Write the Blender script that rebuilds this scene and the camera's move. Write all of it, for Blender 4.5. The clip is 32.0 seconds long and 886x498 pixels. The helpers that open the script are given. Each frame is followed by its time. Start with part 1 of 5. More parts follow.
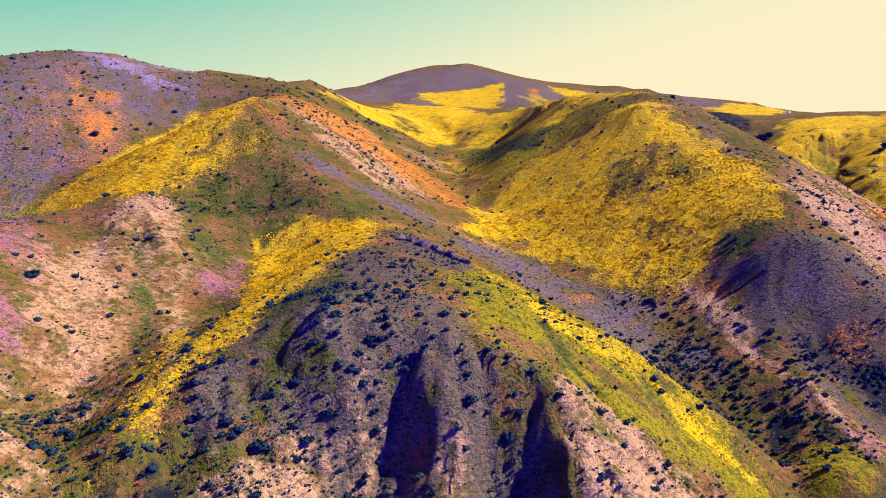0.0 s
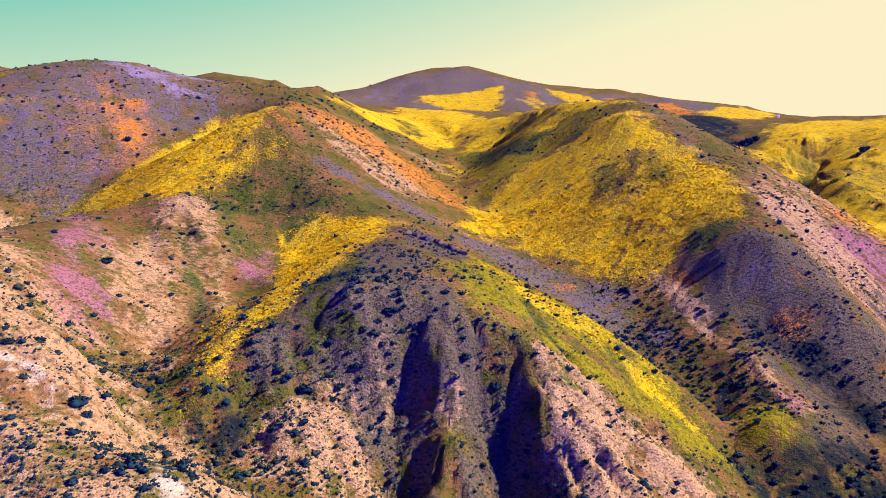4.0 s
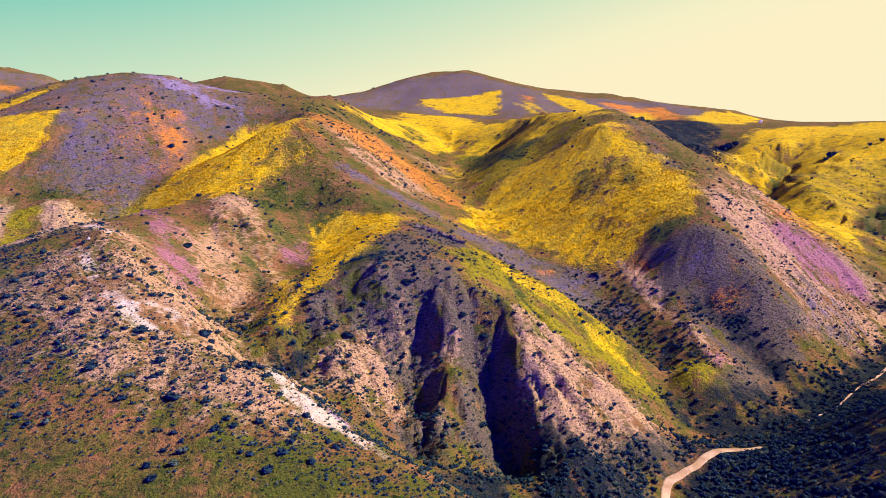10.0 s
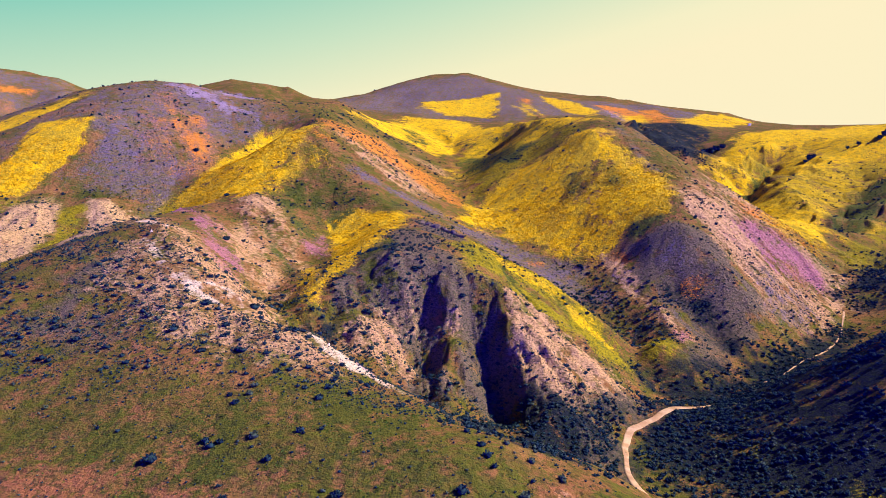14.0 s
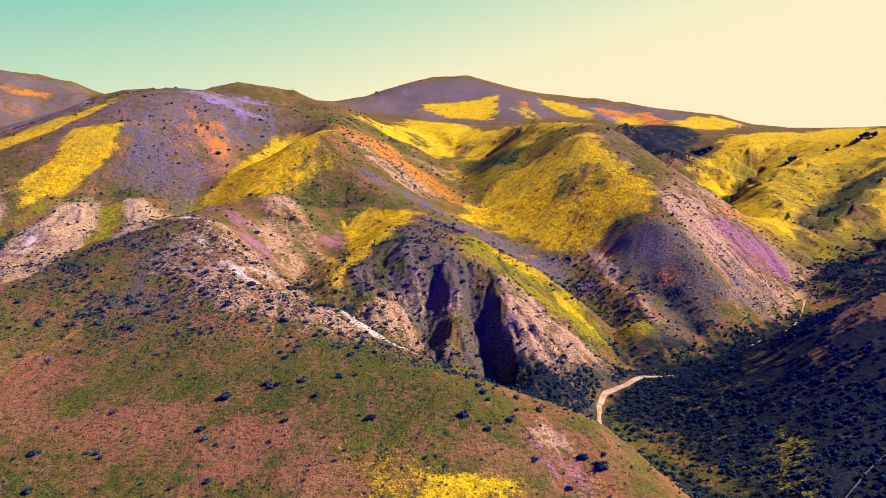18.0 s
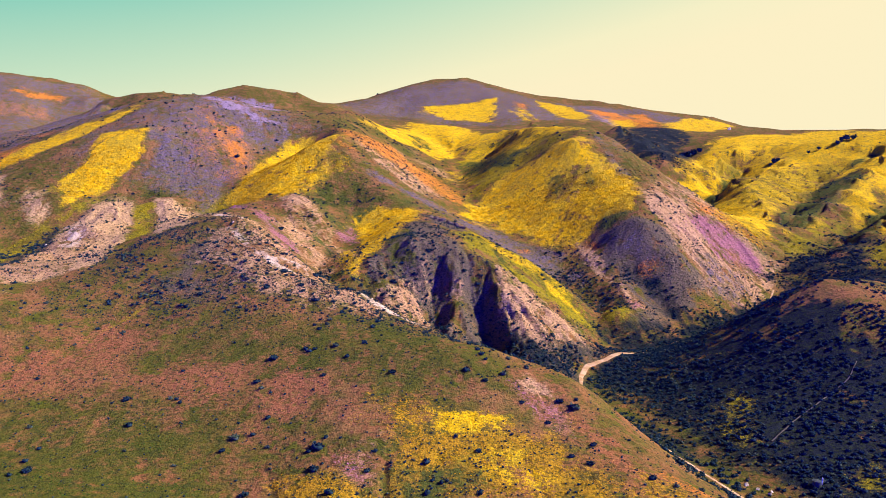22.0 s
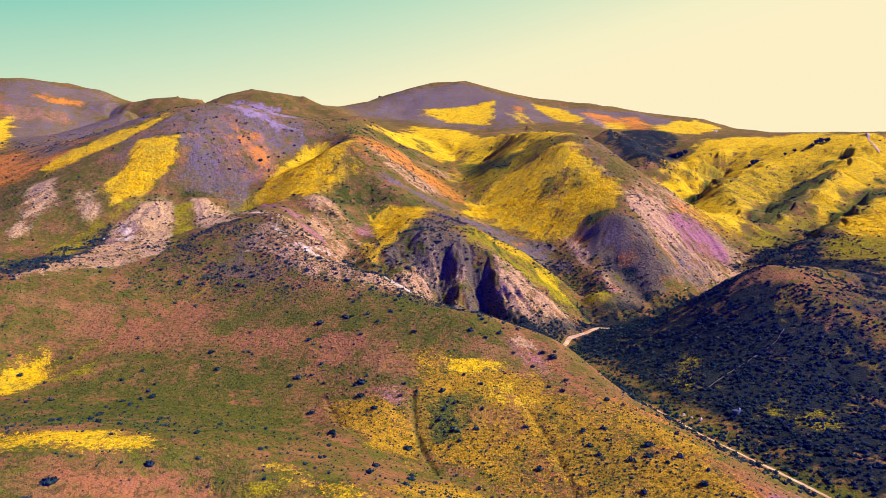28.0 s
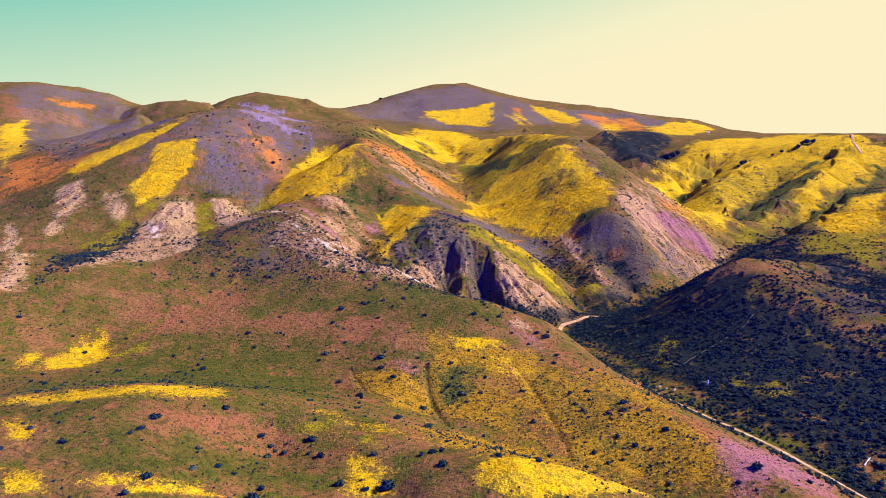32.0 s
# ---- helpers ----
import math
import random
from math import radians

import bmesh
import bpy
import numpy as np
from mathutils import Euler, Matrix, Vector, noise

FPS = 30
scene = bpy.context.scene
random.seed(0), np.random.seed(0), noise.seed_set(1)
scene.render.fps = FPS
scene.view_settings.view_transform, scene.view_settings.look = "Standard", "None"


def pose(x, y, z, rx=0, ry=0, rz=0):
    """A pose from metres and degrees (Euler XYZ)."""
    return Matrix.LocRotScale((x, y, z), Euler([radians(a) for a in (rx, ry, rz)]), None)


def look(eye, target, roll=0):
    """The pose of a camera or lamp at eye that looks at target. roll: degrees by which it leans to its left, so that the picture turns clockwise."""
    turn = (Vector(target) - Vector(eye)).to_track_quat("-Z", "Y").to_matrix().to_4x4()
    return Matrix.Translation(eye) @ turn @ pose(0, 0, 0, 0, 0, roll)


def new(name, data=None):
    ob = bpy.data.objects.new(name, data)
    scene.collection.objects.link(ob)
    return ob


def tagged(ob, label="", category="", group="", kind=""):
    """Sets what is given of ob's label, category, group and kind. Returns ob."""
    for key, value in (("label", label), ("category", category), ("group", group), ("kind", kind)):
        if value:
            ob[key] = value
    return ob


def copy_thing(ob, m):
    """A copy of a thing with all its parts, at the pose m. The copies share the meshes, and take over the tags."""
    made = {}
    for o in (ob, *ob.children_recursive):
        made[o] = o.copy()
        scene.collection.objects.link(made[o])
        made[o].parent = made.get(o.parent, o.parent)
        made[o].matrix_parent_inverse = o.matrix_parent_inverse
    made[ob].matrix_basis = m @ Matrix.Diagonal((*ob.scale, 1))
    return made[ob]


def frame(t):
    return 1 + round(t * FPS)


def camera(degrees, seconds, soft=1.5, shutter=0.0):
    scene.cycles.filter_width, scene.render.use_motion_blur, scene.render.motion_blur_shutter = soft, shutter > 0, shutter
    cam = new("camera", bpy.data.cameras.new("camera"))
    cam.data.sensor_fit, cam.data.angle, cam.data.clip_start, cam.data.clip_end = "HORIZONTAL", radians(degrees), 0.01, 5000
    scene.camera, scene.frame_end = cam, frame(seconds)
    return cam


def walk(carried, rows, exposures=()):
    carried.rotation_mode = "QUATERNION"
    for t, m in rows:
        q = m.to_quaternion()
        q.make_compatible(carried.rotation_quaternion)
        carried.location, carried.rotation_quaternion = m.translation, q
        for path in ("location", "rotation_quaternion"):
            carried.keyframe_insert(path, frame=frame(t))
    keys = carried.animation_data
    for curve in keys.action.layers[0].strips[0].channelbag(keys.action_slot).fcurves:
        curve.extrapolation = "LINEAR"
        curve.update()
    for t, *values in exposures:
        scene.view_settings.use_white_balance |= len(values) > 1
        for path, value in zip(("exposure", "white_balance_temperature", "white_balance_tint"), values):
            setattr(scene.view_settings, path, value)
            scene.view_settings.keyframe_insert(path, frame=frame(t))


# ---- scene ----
# A drone backing away at a steady height over a valley of flowering hills.
SECONDS = 32.0
cam = camera(67.83, SECONDS, 0.8)


def drone(t):
    """The drone's pose: it glides backwards, almost straight and level, and looks a little down."""
    s = t / SECONDS
    x = -2.27 * s - 9.66 * s ** 2 - 4.29 * s ** 3
    y = -261.2 * s - 146.4 * s ** 2 + 86.5 * s ** 3
    z = 82.0 + 3.0 * s - 9.2 * s ** 2 + 5.8 * s ** 3
    yaw = -0.14 * s - 0.33 * s ** 2
    pitch = -4.05 - 0.22 * s - 0.03 * s ** 2
    roll = 1.75 * s - 1.49 * s ** 2
    eye = Vector((x, y, z))
    way = Vector((-math.sin(radians(yaw)) * math.cos(radians(pitch)), math.cos(radians(yaw)) * math.cos(radians(pitch)), math.sin(radians(pitch))))
    return look(eye, eye + 100 * way, roll)


walk(cam, [(t, drone(t)) for t in range(33)], exposures=[(0.0, 0.0), (32.0, 0.0)])


# ---- daylight ----
SUN_AZIMUTH, SUN_HEIGHT = 91.0, 38.0  # degrees to the right of the view, and above the horizon
sun_way = Vector((math.sin(radians(SUN_AZIMUTH)) * math.cos(radians(SUN_HEIGHT)), math.cos(radians(SUN_AZIMUTH)) * math.cos(radians(SUN_HEIGHT)), math.sin(radians(SUN_HEIGHT))))
sun = new("sun", bpy.data.lights.new("sun", "SUN"))
sun.data.energy, sun.data.angle, sun.data.color = 9.4, radians(0.6), (1.0, 0.905, 0.71)
sun.matrix_world = look(sun_way * 500, (0, 0, 0))

world = bpy.data.worlds.new("sky")
scene.world = world
world.use_nodes = True
wn, wl = world.node_tree.nodes, world.node_tree.links
wn.clear()


def wnode(kind, **values):
    n = wn.new(kind)
    for key, value in values.items():
        n.inputs[key.replace("_", " ")].default_value = value
    return n


sky = wn.new("ShaderNodeTexSky")
sky.sky_type, sky.sun_disc = "NISHITA", False
sky.sun_elevation, sky.sun_rotation = radians(SUN_HEIGHT), radians(SUN_AZIMUTH)
coord = wn.new("ShaderNodeTexCoord")
# hazy band above the hills: teal away from the sun, cream towards it
across = wn.new("ShaderNodeVectorMath")
across.operation = "DOT_PRODUCT"
across.inputs[1].default_value = (0.8, 0.0, -3.4)
wl.new(coord.outputs["Generated"], across.inputs[0])
band = wn.new("ShaderNodeValToRGB")
band.color_ramp.elements[0].position, band.color_ramp.elements[0].color = 0.0, (0.14, 0.58, 0.49, 1)
band.color_ramp.elements[1].position, band.color_ramp.elements[1].color = 1.0, (0.98, 0.87, 0.57, 1)
mid = band.color_ramp.elements.new(0.5)
mid.color = (0.60, 0.77, 0.55, 1)
mid = band.color_ramp.elements.new(0.82)
mid.color = (0.92, 0.87, 0.57, 1)
shift = wn.new("ShaderNodeMapRange")
shift.inputs["From Min"].default_value, shift.inputs["From Max"].default_value = -1.37, -0.44
wl.new(across.outputs["Value"], shift.inputs["Value"])
wl.new(shift.outputs["Result"], band.inputs["Fac"])
upright = wn.new("ShaderNodeSeparateXYZ")
wl.new(coord.outputs["Generated"], upright.inputs[0])
rise = wn.new("ShaderNodeMapRange")
rise.interpolation_type = "SMOOTHSTEP"
rise.inputs["From Min"].default_value, rise.inputs["From Max"].default_value = 0.352, 0.41
wl.new(upright.outputs["Z"], rise.inputs["Value"])
# unseen low sky behind the flight: strong blue fill, added to tint the shade
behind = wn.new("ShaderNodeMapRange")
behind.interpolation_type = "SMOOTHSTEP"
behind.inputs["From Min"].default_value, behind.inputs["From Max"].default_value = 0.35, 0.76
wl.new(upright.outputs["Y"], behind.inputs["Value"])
blue_fill = wn.new("ShaderNodeMix")
blue_fill.data_type = "RGBA"
blue_fill.inputs[6].default_value = (0.003, 0.04, 5.6, 1)
wl.new(behind.outputs["Result"], blue_fill.inputs["Factor"])
wl.new(band.outputs["Color"], blue_fill.inputs[7])
low, high = wn.new("ShaderNodeBackground"), wn.new("ShaderNodeBackground")
low.inputs["Strength"].default_value, high.inputs["Strength"].default_value = 1.0, 0.016
wl.new(blue_fill.outputs[2], low.inputs["Color"])
# high sky, unseen too, pushed far into blue as added fill for shade
cool = wn.new("ShaderNodeMix")
cool.data_type, cool.blend_type = "RGBA", "MULTIPLY"
cool.inputs["Factor"].default_value = 1.0
cool.inputs[7].default_value = (0.05, 0.26, 9.5, 1)
wl.new(sky.outputs["Color"], cool.inputs[6])
wl.new(cool.outputs[2], high.inputs["Color"])
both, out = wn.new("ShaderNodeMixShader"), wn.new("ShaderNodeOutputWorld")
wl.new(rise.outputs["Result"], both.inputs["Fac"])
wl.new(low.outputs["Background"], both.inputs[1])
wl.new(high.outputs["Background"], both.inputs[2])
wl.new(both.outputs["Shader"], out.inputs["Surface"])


# ---- materials ----
class Mat:
    """A short hand for building one node material."""

    def __init__(self, name):
        self.mat = bpy.data.materials.new(name)
        self.mat.use_nodes = True
        self.nodes, self.links = self.mat.node_tree.nodes, self.mat.node_tree.links
        self.skin = self.nodes["Principled BSDF"]
        self.skin.inputs["Specular IOR Level"].default_value = 0.03
        self.place = self.nodes.new("ShaderNodeNewGeometry").outputs["Position"]

    def put(self, socket, value):
        if hasattr(value, "node"):
            self.links.new(value, socket)
        else:
            socket.default_value = value

    def noise(self, scale, detail=3.0, rough=0.6, stretch=None, warp=0.0):
        n = self.nodes.new("ShaderNodeTexNoise")
        n.inputs["Scale"].default_value, n.inputs["Detail"].default_value, n.inputs["Roughness"].default_value = scale, detail, rough
        n.inputs["Distortion"].default_value = warp
        where = self.place
        if stretch:
            m = self.nodes.new("ShaderNodeMapping")
            m.inputs["Scale"].default_value = stretch
            self.links.new(self.place, m.inputs["Vector"])
            where = m.outputs["Vector"]
        self.links.new(where, n.inputs["Vector"])
        return n.outputs["Fac"]

    def math(self, op, a, b=0.0, c=0.0):
        n = self.nodes.new("ShaderNodeMath")
        n.operation = op
        for socket, value in zip(n.inputs, (a, b, c)):
            self.put(socket, value)
        return n.outputs[0]

    def span(self, value, a, b, to=(0.0, 1.0)):
        n = self.nodes.new("ShaderNodeMapRange")
        n.interpolation_type = "SMOOTHSTEP"
        for key, v in (("Value", value), ("From Min", a), ("From Max", b), ("To Min", to[0]), ("To Max", to[1])):
            self.put(n.inputs[key], v)
        return n.outputs["Result"]

    def mix(self, fac, a, b):
        n = self.nodes.new("ShaderNodeMix")
        n.data_type = "RGBA"
        self.put(n.inputs["Factor"], fac)
        for socket, value in ((n.inputs[6], a), (n.inputs[7], b)):
            self.put(socket, (*value, 1) if isinstance(value, tuple) else value)
        return n.outputs[2]

    def field(self, name):
        n = self.nodes.new("ShaderNodeAttribute")
        n.attribute_name = name
        return n.outputs["Fac"]

    def chance(self):
        return self.nodes.new("ShaderNodeObjectInfo").outputs["Random"]

    def island(self):
        return self.nodes.new("ShaderNodeNewGeometry").outputs["Random Per Island"]

    def bump(self, height, strength, reach):
        n = self.nodes.new("ShaderNodeBump")
        n.inputs["Strength"].default_value, n.inputs["Distance"].default_value = strength, reach
        self.links.new(height, n.inputs["Height"])
        self.links.new(n.outputs["Normal"], self.skin.inputs["Normal"])

    def done(self, colour, rough=0.95):
        self.put(self.skin.inputs["Base Color"], (*colour, 1) if isinstance(colour, tuple) else colour)
        self.put(self.skin.inputs["Roughness"], rough)
        return self.mat


def ground_material():
    m = Mat("hillside")
    fine, clump, broad = m.noise(1.9, 3, 0.7), m.noise(0.42, 4, 0.65), m.noise(0.045, 3, 0.6)
    streak = m.field("streak")
    ragged = m.noise(0.075, 5, 0.65, None, 0.8)
    tuft, weed = m.noise(0.95, 3, 0.75), m.noise(0.7, 2, 0.5, (1, 1, 2.5))
    mottle, drift = m.noise(0.13, 4, 0.62), m.noise(0.17, 4, 0.7, None, 1.2)
    colour = m.mix(m.span(mottle, 0.40, 0.60), (0.125, 0.095, 0.018), (0.25, 0.105, 0.038))
    colour = m.mix(m.math("MULTIPLY", m.span(clump, 0.42, 0.66), 0.5), colour, (0.10, 0.085, 0.02))
    colour = m.mix(m.math("MULTIPLY", m.span(drift, 0.47, 0.60), m.span(fine, 0.15, 0.6, (0.6, 0.8))), colour, (0.085, 0.105, 0.010))
    colour = m.mix(m.math("MULTIPLY", m.span(broad, 0.5, 0.66), 0.7), colour, (0.30, 0.13, 0.05))

    def layer(name, one, two, grip, speck):
        """One sort of cover over what lies below, thinning out in tufts towards its edge."""
        cover = m.field(name)
        thick = m.math("MULTIPLY", cover, m.math("MULTIPLY_ADD", streak, 0.3, m.span(ragged, 0.28, 0.58, (0.42, 1.15))))
        edge = m.math("ADD", thick, m.math("MULTIPLY", m.math("MULTIPLY_ADD", speck, 1.7 * grip, -0.85 * grip), m.span(cover, 0.0, 0.2)))
        tone = m.mix(m.span(fine, 0.25, 0.75), one, two)
        return m.mix(m.span(edge, 0.24, 0.72), colour, tone)

    colour = layer("tan", (0.34, 0.19, 0.095), (0.64, 0.40, 0.175), 0.9, clump)
    colour = layer("earth", (0.22, 0.085, 0.034), (0.35, 0.135, 0.055), 1.0, clump)
    # mauve: grey-brown soil, darkened so that the crag's chutes sink into shade
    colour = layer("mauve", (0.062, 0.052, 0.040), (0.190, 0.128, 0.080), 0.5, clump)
    colour = layer("pink", (0.31, 0.160, 0.085), (0.60, 0.36, 0.165), 0.9, clump)
    colour = layer("green", (0.048, 0.062, 0.010), (0.115, 0.105, 0.016), 0.8, clump)
    # scrub: dark growth, near-black navy so that it also holds the slopes' shade
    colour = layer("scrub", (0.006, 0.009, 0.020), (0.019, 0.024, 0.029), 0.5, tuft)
    colour = layer("lime", (0.14, 0.135, 0.010), (0.38, 0.275, 0.010), 0.8, tuft)
    colour = layer("purple", m.mix(m.span(mottle, 0.42, 0.56), (0.105, 0.095, 0.035), (0.12, 0.09, 0.105)), m.mix(m.span(drift, 0.44, 0.58), (0.22, 0.14, 0.055), (0.185, 0.13, 0.185)), 0.9, tuft)
    colour = layer("lilac", (0.20, 0.145, 0.19), (0.36, 0.25, 0.33), 0.7, clump)
    colour = layer("orange", (0.42, 0.16, 0.04), (0.78, 0.25, 0.02), 1.1, tuft)
    colour = layer("magenta", (0.26, 0.11, 0.095), (0.42, 0.16, 0.20), 1.1, tuft)
    colour = layer("gold", m.mix(m.span(clump, 0.44, 0.54), (0.045, 0.055, 0.012), (0.26, 0.145, 0.02)), (0.56, 0.30, 0.012), 1.1, tuft)
    colour = layer("yellow", m.mix(m.span(m.math("MULTIPLY_ADD", streak, 0.16, mottle), 0.43, 0.64), (0.58, 0.35, 0.006), (0.18, 0.16, 0.025)), (0.92, 0.56, 0.008), 0.8, tuft)
    colour = layer("brush", (0.040, 0.058, 0.014), (0.11, 0.115, 0.02), 0.9, tuft)
    colour = layer("pale", (0.46, 0.32, 0.21), (0.70, 0.54, 0.38), 0.9, clump)
    rough_ground = m.math("SUBTRACT", 1.0, m.field("pale"))
    dark = m.math("MULTIPLY", m.span(weed, 0.535, 0.60), m.math("MULTIPLY", rough_ground, m.math("MULTIPLY_ADD", m.field("yellow"), -0.6, 1.0)))
    colour = m.mix(m.math("MULTIPLY", dark, 0.55), colour, (0.030, 0.040, 0.014))
    bush = m.math("MULTIPLY", m.span(m.noise(0.3, 3, 0.65), 0.56, 0.63), m.math("MULTIPLY", m.math("MAXIMUM", m.field("yellow"), m.field("lime")), 0.6))
    colour = m.mix(bush, colour, (0.055, 0.075, 0.022))
    m.bump(m.math("ADD", m.math("MULTIPLY", fine, 0.5), clump), 0.85, 1.4)
    return m.done(colour)


def leafy_material(name, one, two, rough=0.9):
    m = Mat(name)
    colour = m.mix(m.island(), one, two)
    colour = m.mix(m.math("MULTIPLY", m.noise(0.11, 2), 0.5), colour, tuple(0.6 * v for v in one))
    return m.done(colour, rough)


def petal_material(name, one, two):
    m = Mat(name)
    return m.done(m.mix(m.island(), one, two), 0.8)


def dirt_material(name="packed_dirt", one=(0.38, 0.22, 0.11), two=(0.54, 0.36, 0.21)):
    m = Mat(name)
    grit, patch_ = m.noise(2.2, 4, 0.7), m.noise(0.22, 3, 0.6)
    colour = m.mix(m.span(patch_, 0.35, 0.65), one, two)
    colour = m.mix(m.span(grit, 0.55, 0.75), colour, tuple(0.7 * v for v in one))
    m.bump(grit, 0.6, 0.12)
    return m.done(colour)


def rock_material(name, one, two):
    m = Mat(name)
    grit, big = m.noise(1.8, 5, 0.7), m.noise(0.5, 3, 0.6, (1, 1, 3))
    colour = m.mix(m.span(big, 0.35, 0.65), one, two)
    colour = m.mix(m.span(grit, 0.55, 0.7), colour, tuple(0.45 * v for v in one))
    m.bump(grit, 0.9, 0.3)
    return m.done(colour)


def wood_material(name, one, two):
    m = Mat(name)
    return m.done(m.mix(m.span(m.noise(6.0, 3, 0.7, (1, 1, 0.2)), 0.35, 0.65), one, two), 0.8)


def plain_material(name, one, two, rough=0.5, metal=0.0):
    m = Mat(name)
    m.skin.inputs["Metallic"].default_value = metal
    return m.done(m.mix(m.span(m.noise(3.0, 4, 0.7), 0.4, 0.7), one, two), rough)


# ---- the lie of the land: crests and gullies in metres, and the surface stretched over them ----
LINES, SPOTS = {}, {}


def run(name, *nodes):
    """A crest or the bed of a gully: places in metres along it."""
    LINES[name] = nodes


def spots(name, *nodes):
    """Single heights on a face or a floor."""
    SPOTS[name] = nodes


run("crag_crest", (-59, 100, 41), (-55, 107, 45), (-51, 122, 52), (-47, 140, 57), (-42, 170, 62), (-32, 205, 68), (-22, 230, 73), (-9, 214, 69), (2.3, 194, 65.5), (14.3, 190, 60.8), (25.5, 181, 55.4), (42.4, 169, 48.1), (57.9, 163, 37.6), (69.1, 157, 28.7), (75.4, 152, 22.4), (78.7, 149, 13.2))
run("crag_dome", (-34.7, 150, 60.3), (-24.5, 131, 61.7), (-21, 121, 53), (-14.8, 120, 49.1), (-4.7, 121, 48.6), (7.6, 124, 49.3), (20.8, 127, 48.4))
run("shadow_edge", (20.9, 121, 44.1), (20.8, 110, 35.1), (24.9, 95, 21.7), (32.4, 81, 12.7), (39, 66, 5.1))
run("pink_spur", (35.2, 129, 38.7), (54.7, 130, 25.8), (72.1, 130, 11.8), (84.1, 124, 4.1))
run("lime_gully", (30.1, 148, 46.6), (43.5, 146, 36.8), (60, 143, 25))
run("rib_b", (2.6, 117, 41.6), (1.2, 104, 32.4), (-1.4, 91, 22.6), (-3.7, 81, 15.9))
run("chute_b", (15.1, 118, 36.4), (11.4, 114, 26.1), (15.2, 104, 11.2), (20, 89, 3.4))
run("chute_a", (-8.3, 120, 38.9), (-11.3, 111, 26.7), (-10.2, 99, 16.4), (-7.2, 82, 9.4))
run("rib_a", (-26.8, 101, 37.2), (-19.2, 94, 29), (-13.8, 86, 22.2))
run("rib_a_gully", (-20.6, 116, 38), (-15.7, 108, 29.4))
run("cliff_edge", (-34.8, 104, 37.5), (-36.7, 93, 31))
run("foot_two", (-150, 232, 77), (-128, 192, 76), (-106, 156, 71.5), (-90, 135, 60), (-72, 117, 44))
run("foot_two_gully", (-122, 232, 78), (-99, 186, 66), (-79, 145, 51))
run("cliff_rib", (-232.4, 241.8, 76.4), (-238, 203.9, 62), (-239.5, 159, 49.4), (-198.3, 29.7, 46.1))
run("cliff_gully", (-224.4, 261.9, 77.3), (-209.9, 227, 61.3), (-168.6, 105.6, 55))
run("cliff_side_rib", (-208.3, 255.1, 79.8), (-189, 239.4, 68.1), (-146.2, 125.9, 66.4))
run("cliff_left_gully", (-267.6, 224.9, 65.8), (-280.1, 194.5, 49.1), (-220.5, 42.9, 46.3))
run("cliff_left_rib", (-340.3, 275.2, 91.7), (-318.4, 213.2, 65.8), (-309.5, 174.3, 48.1))
run("slope_rib", (-92.5, 150.9, 62.1), (-78.1, 131.7, 54.4), (-66.9, 118.7, 45.8))
run("slope_gully", (-99.9, 248.3, 81.2), (-80.4, 205, 63.6), (-71.8, 182.9, 53))
run("slope_side_rib", (-110.5, 239.1, 83.6), (-89.2, 205.1, 70.2), (-68.3, 174.4, 54))
run("slope_left_gully", (-108.4, 167, 70), (-89.3, 138.9, 58.3), (-78, 123.7, 47.8))
run("ravine", (-52, 215, 61), (-68, 165, 53), (-68, 122, 45), (-58, 92, 36), (-30, 78, 26), (0, 62, 14), (30, 52, 5), (50, 55, 0))
run("spur_green", (-97, 334, 132), (-75, 300, 108), (-51, 265, 88), (-30, 240, 76), (-22, 230, 73))
run("spur_yellow", (-96, 340, 136), (-117, 325, 124), (-139, 305, 106), (-156, 288, 90), (-171, 277, 79))
run("spur_back", (-97, 334, 132), (-113, 480, 166), (-120, 600, 190))
run("foot_pink", (-111, 245, 85), (-82, 215, 69), (-63, 178, 52))
run("foot_pink_gully", (-77, 265, 84), (-65, 225, 63), (-58, 172, 50))
run("central_gully", (8, 640, 150), (12, 500, 110), (20, 340, 78), (38, 270, 56), (62, 215, 36), (85, 165, 14), (88, 138, 7), (90, 118, 4))
run("yellow_crest", (136, 454, 159), (156, 415, 142), (177, 345, 108), (197, 310, 84), (222, 285, 62), (247, 270, 36))
run("yellow_back", (136, 454, 159), (94, 520, 164), (73, 640, 174))
run("yellow_side", (115, 385, 138), (66, 360, 102), (24, 345, 75))
run("yellow_front", (136, 454, 159), (113, 382, 139), (108, 330, 105), (88, 274, 69), (79, 248, 52))
run("pink_front", (132, 230, 68), (144, 205, 48), (149, 190, 34), (136, 165, 20))
run("purple_ridge", (96, 236, 48), (97, 217, 42), (104, 185, 32), (107, 155, 20), (112, 138, 8))
run("purple_gully", (118, 202, 36), (128, 175, 17), (138, 152, 8))
run("valley_far", (90, 118, 4), (112, 125, 5), (140, 142, 8), (205, 209, 14), (240, 262, 30), (262, 305, 46), (300, 400, 75), (330, 520, 105), (350, 700, 135))
run("road_valley", (76, 100, 5), (84, 105, 6), (60, 85, 2), (55, 60, 0), (56, 40, 0), (60, 18, 0), (67, 0, -1), (74, -26, -1), (84, -54, -2), (96, -85, -3), (108, -125, -5), (118, -170, -7), (130, -240, -10), (150, -340, -14), (170, -450, -18))
run("valley_floor", (100, 60, 4), (98, 20, 2), (104, -34, 1), (120, -80, 0), (140, -130, -2), (160, -200, -4))
run("dark_crest", (112, 110, 8), (129, 100, 21), (152, 95, 35), (173, 89, 46), (222, 120, 42), (259, 130, 36), (298, 135, 28))
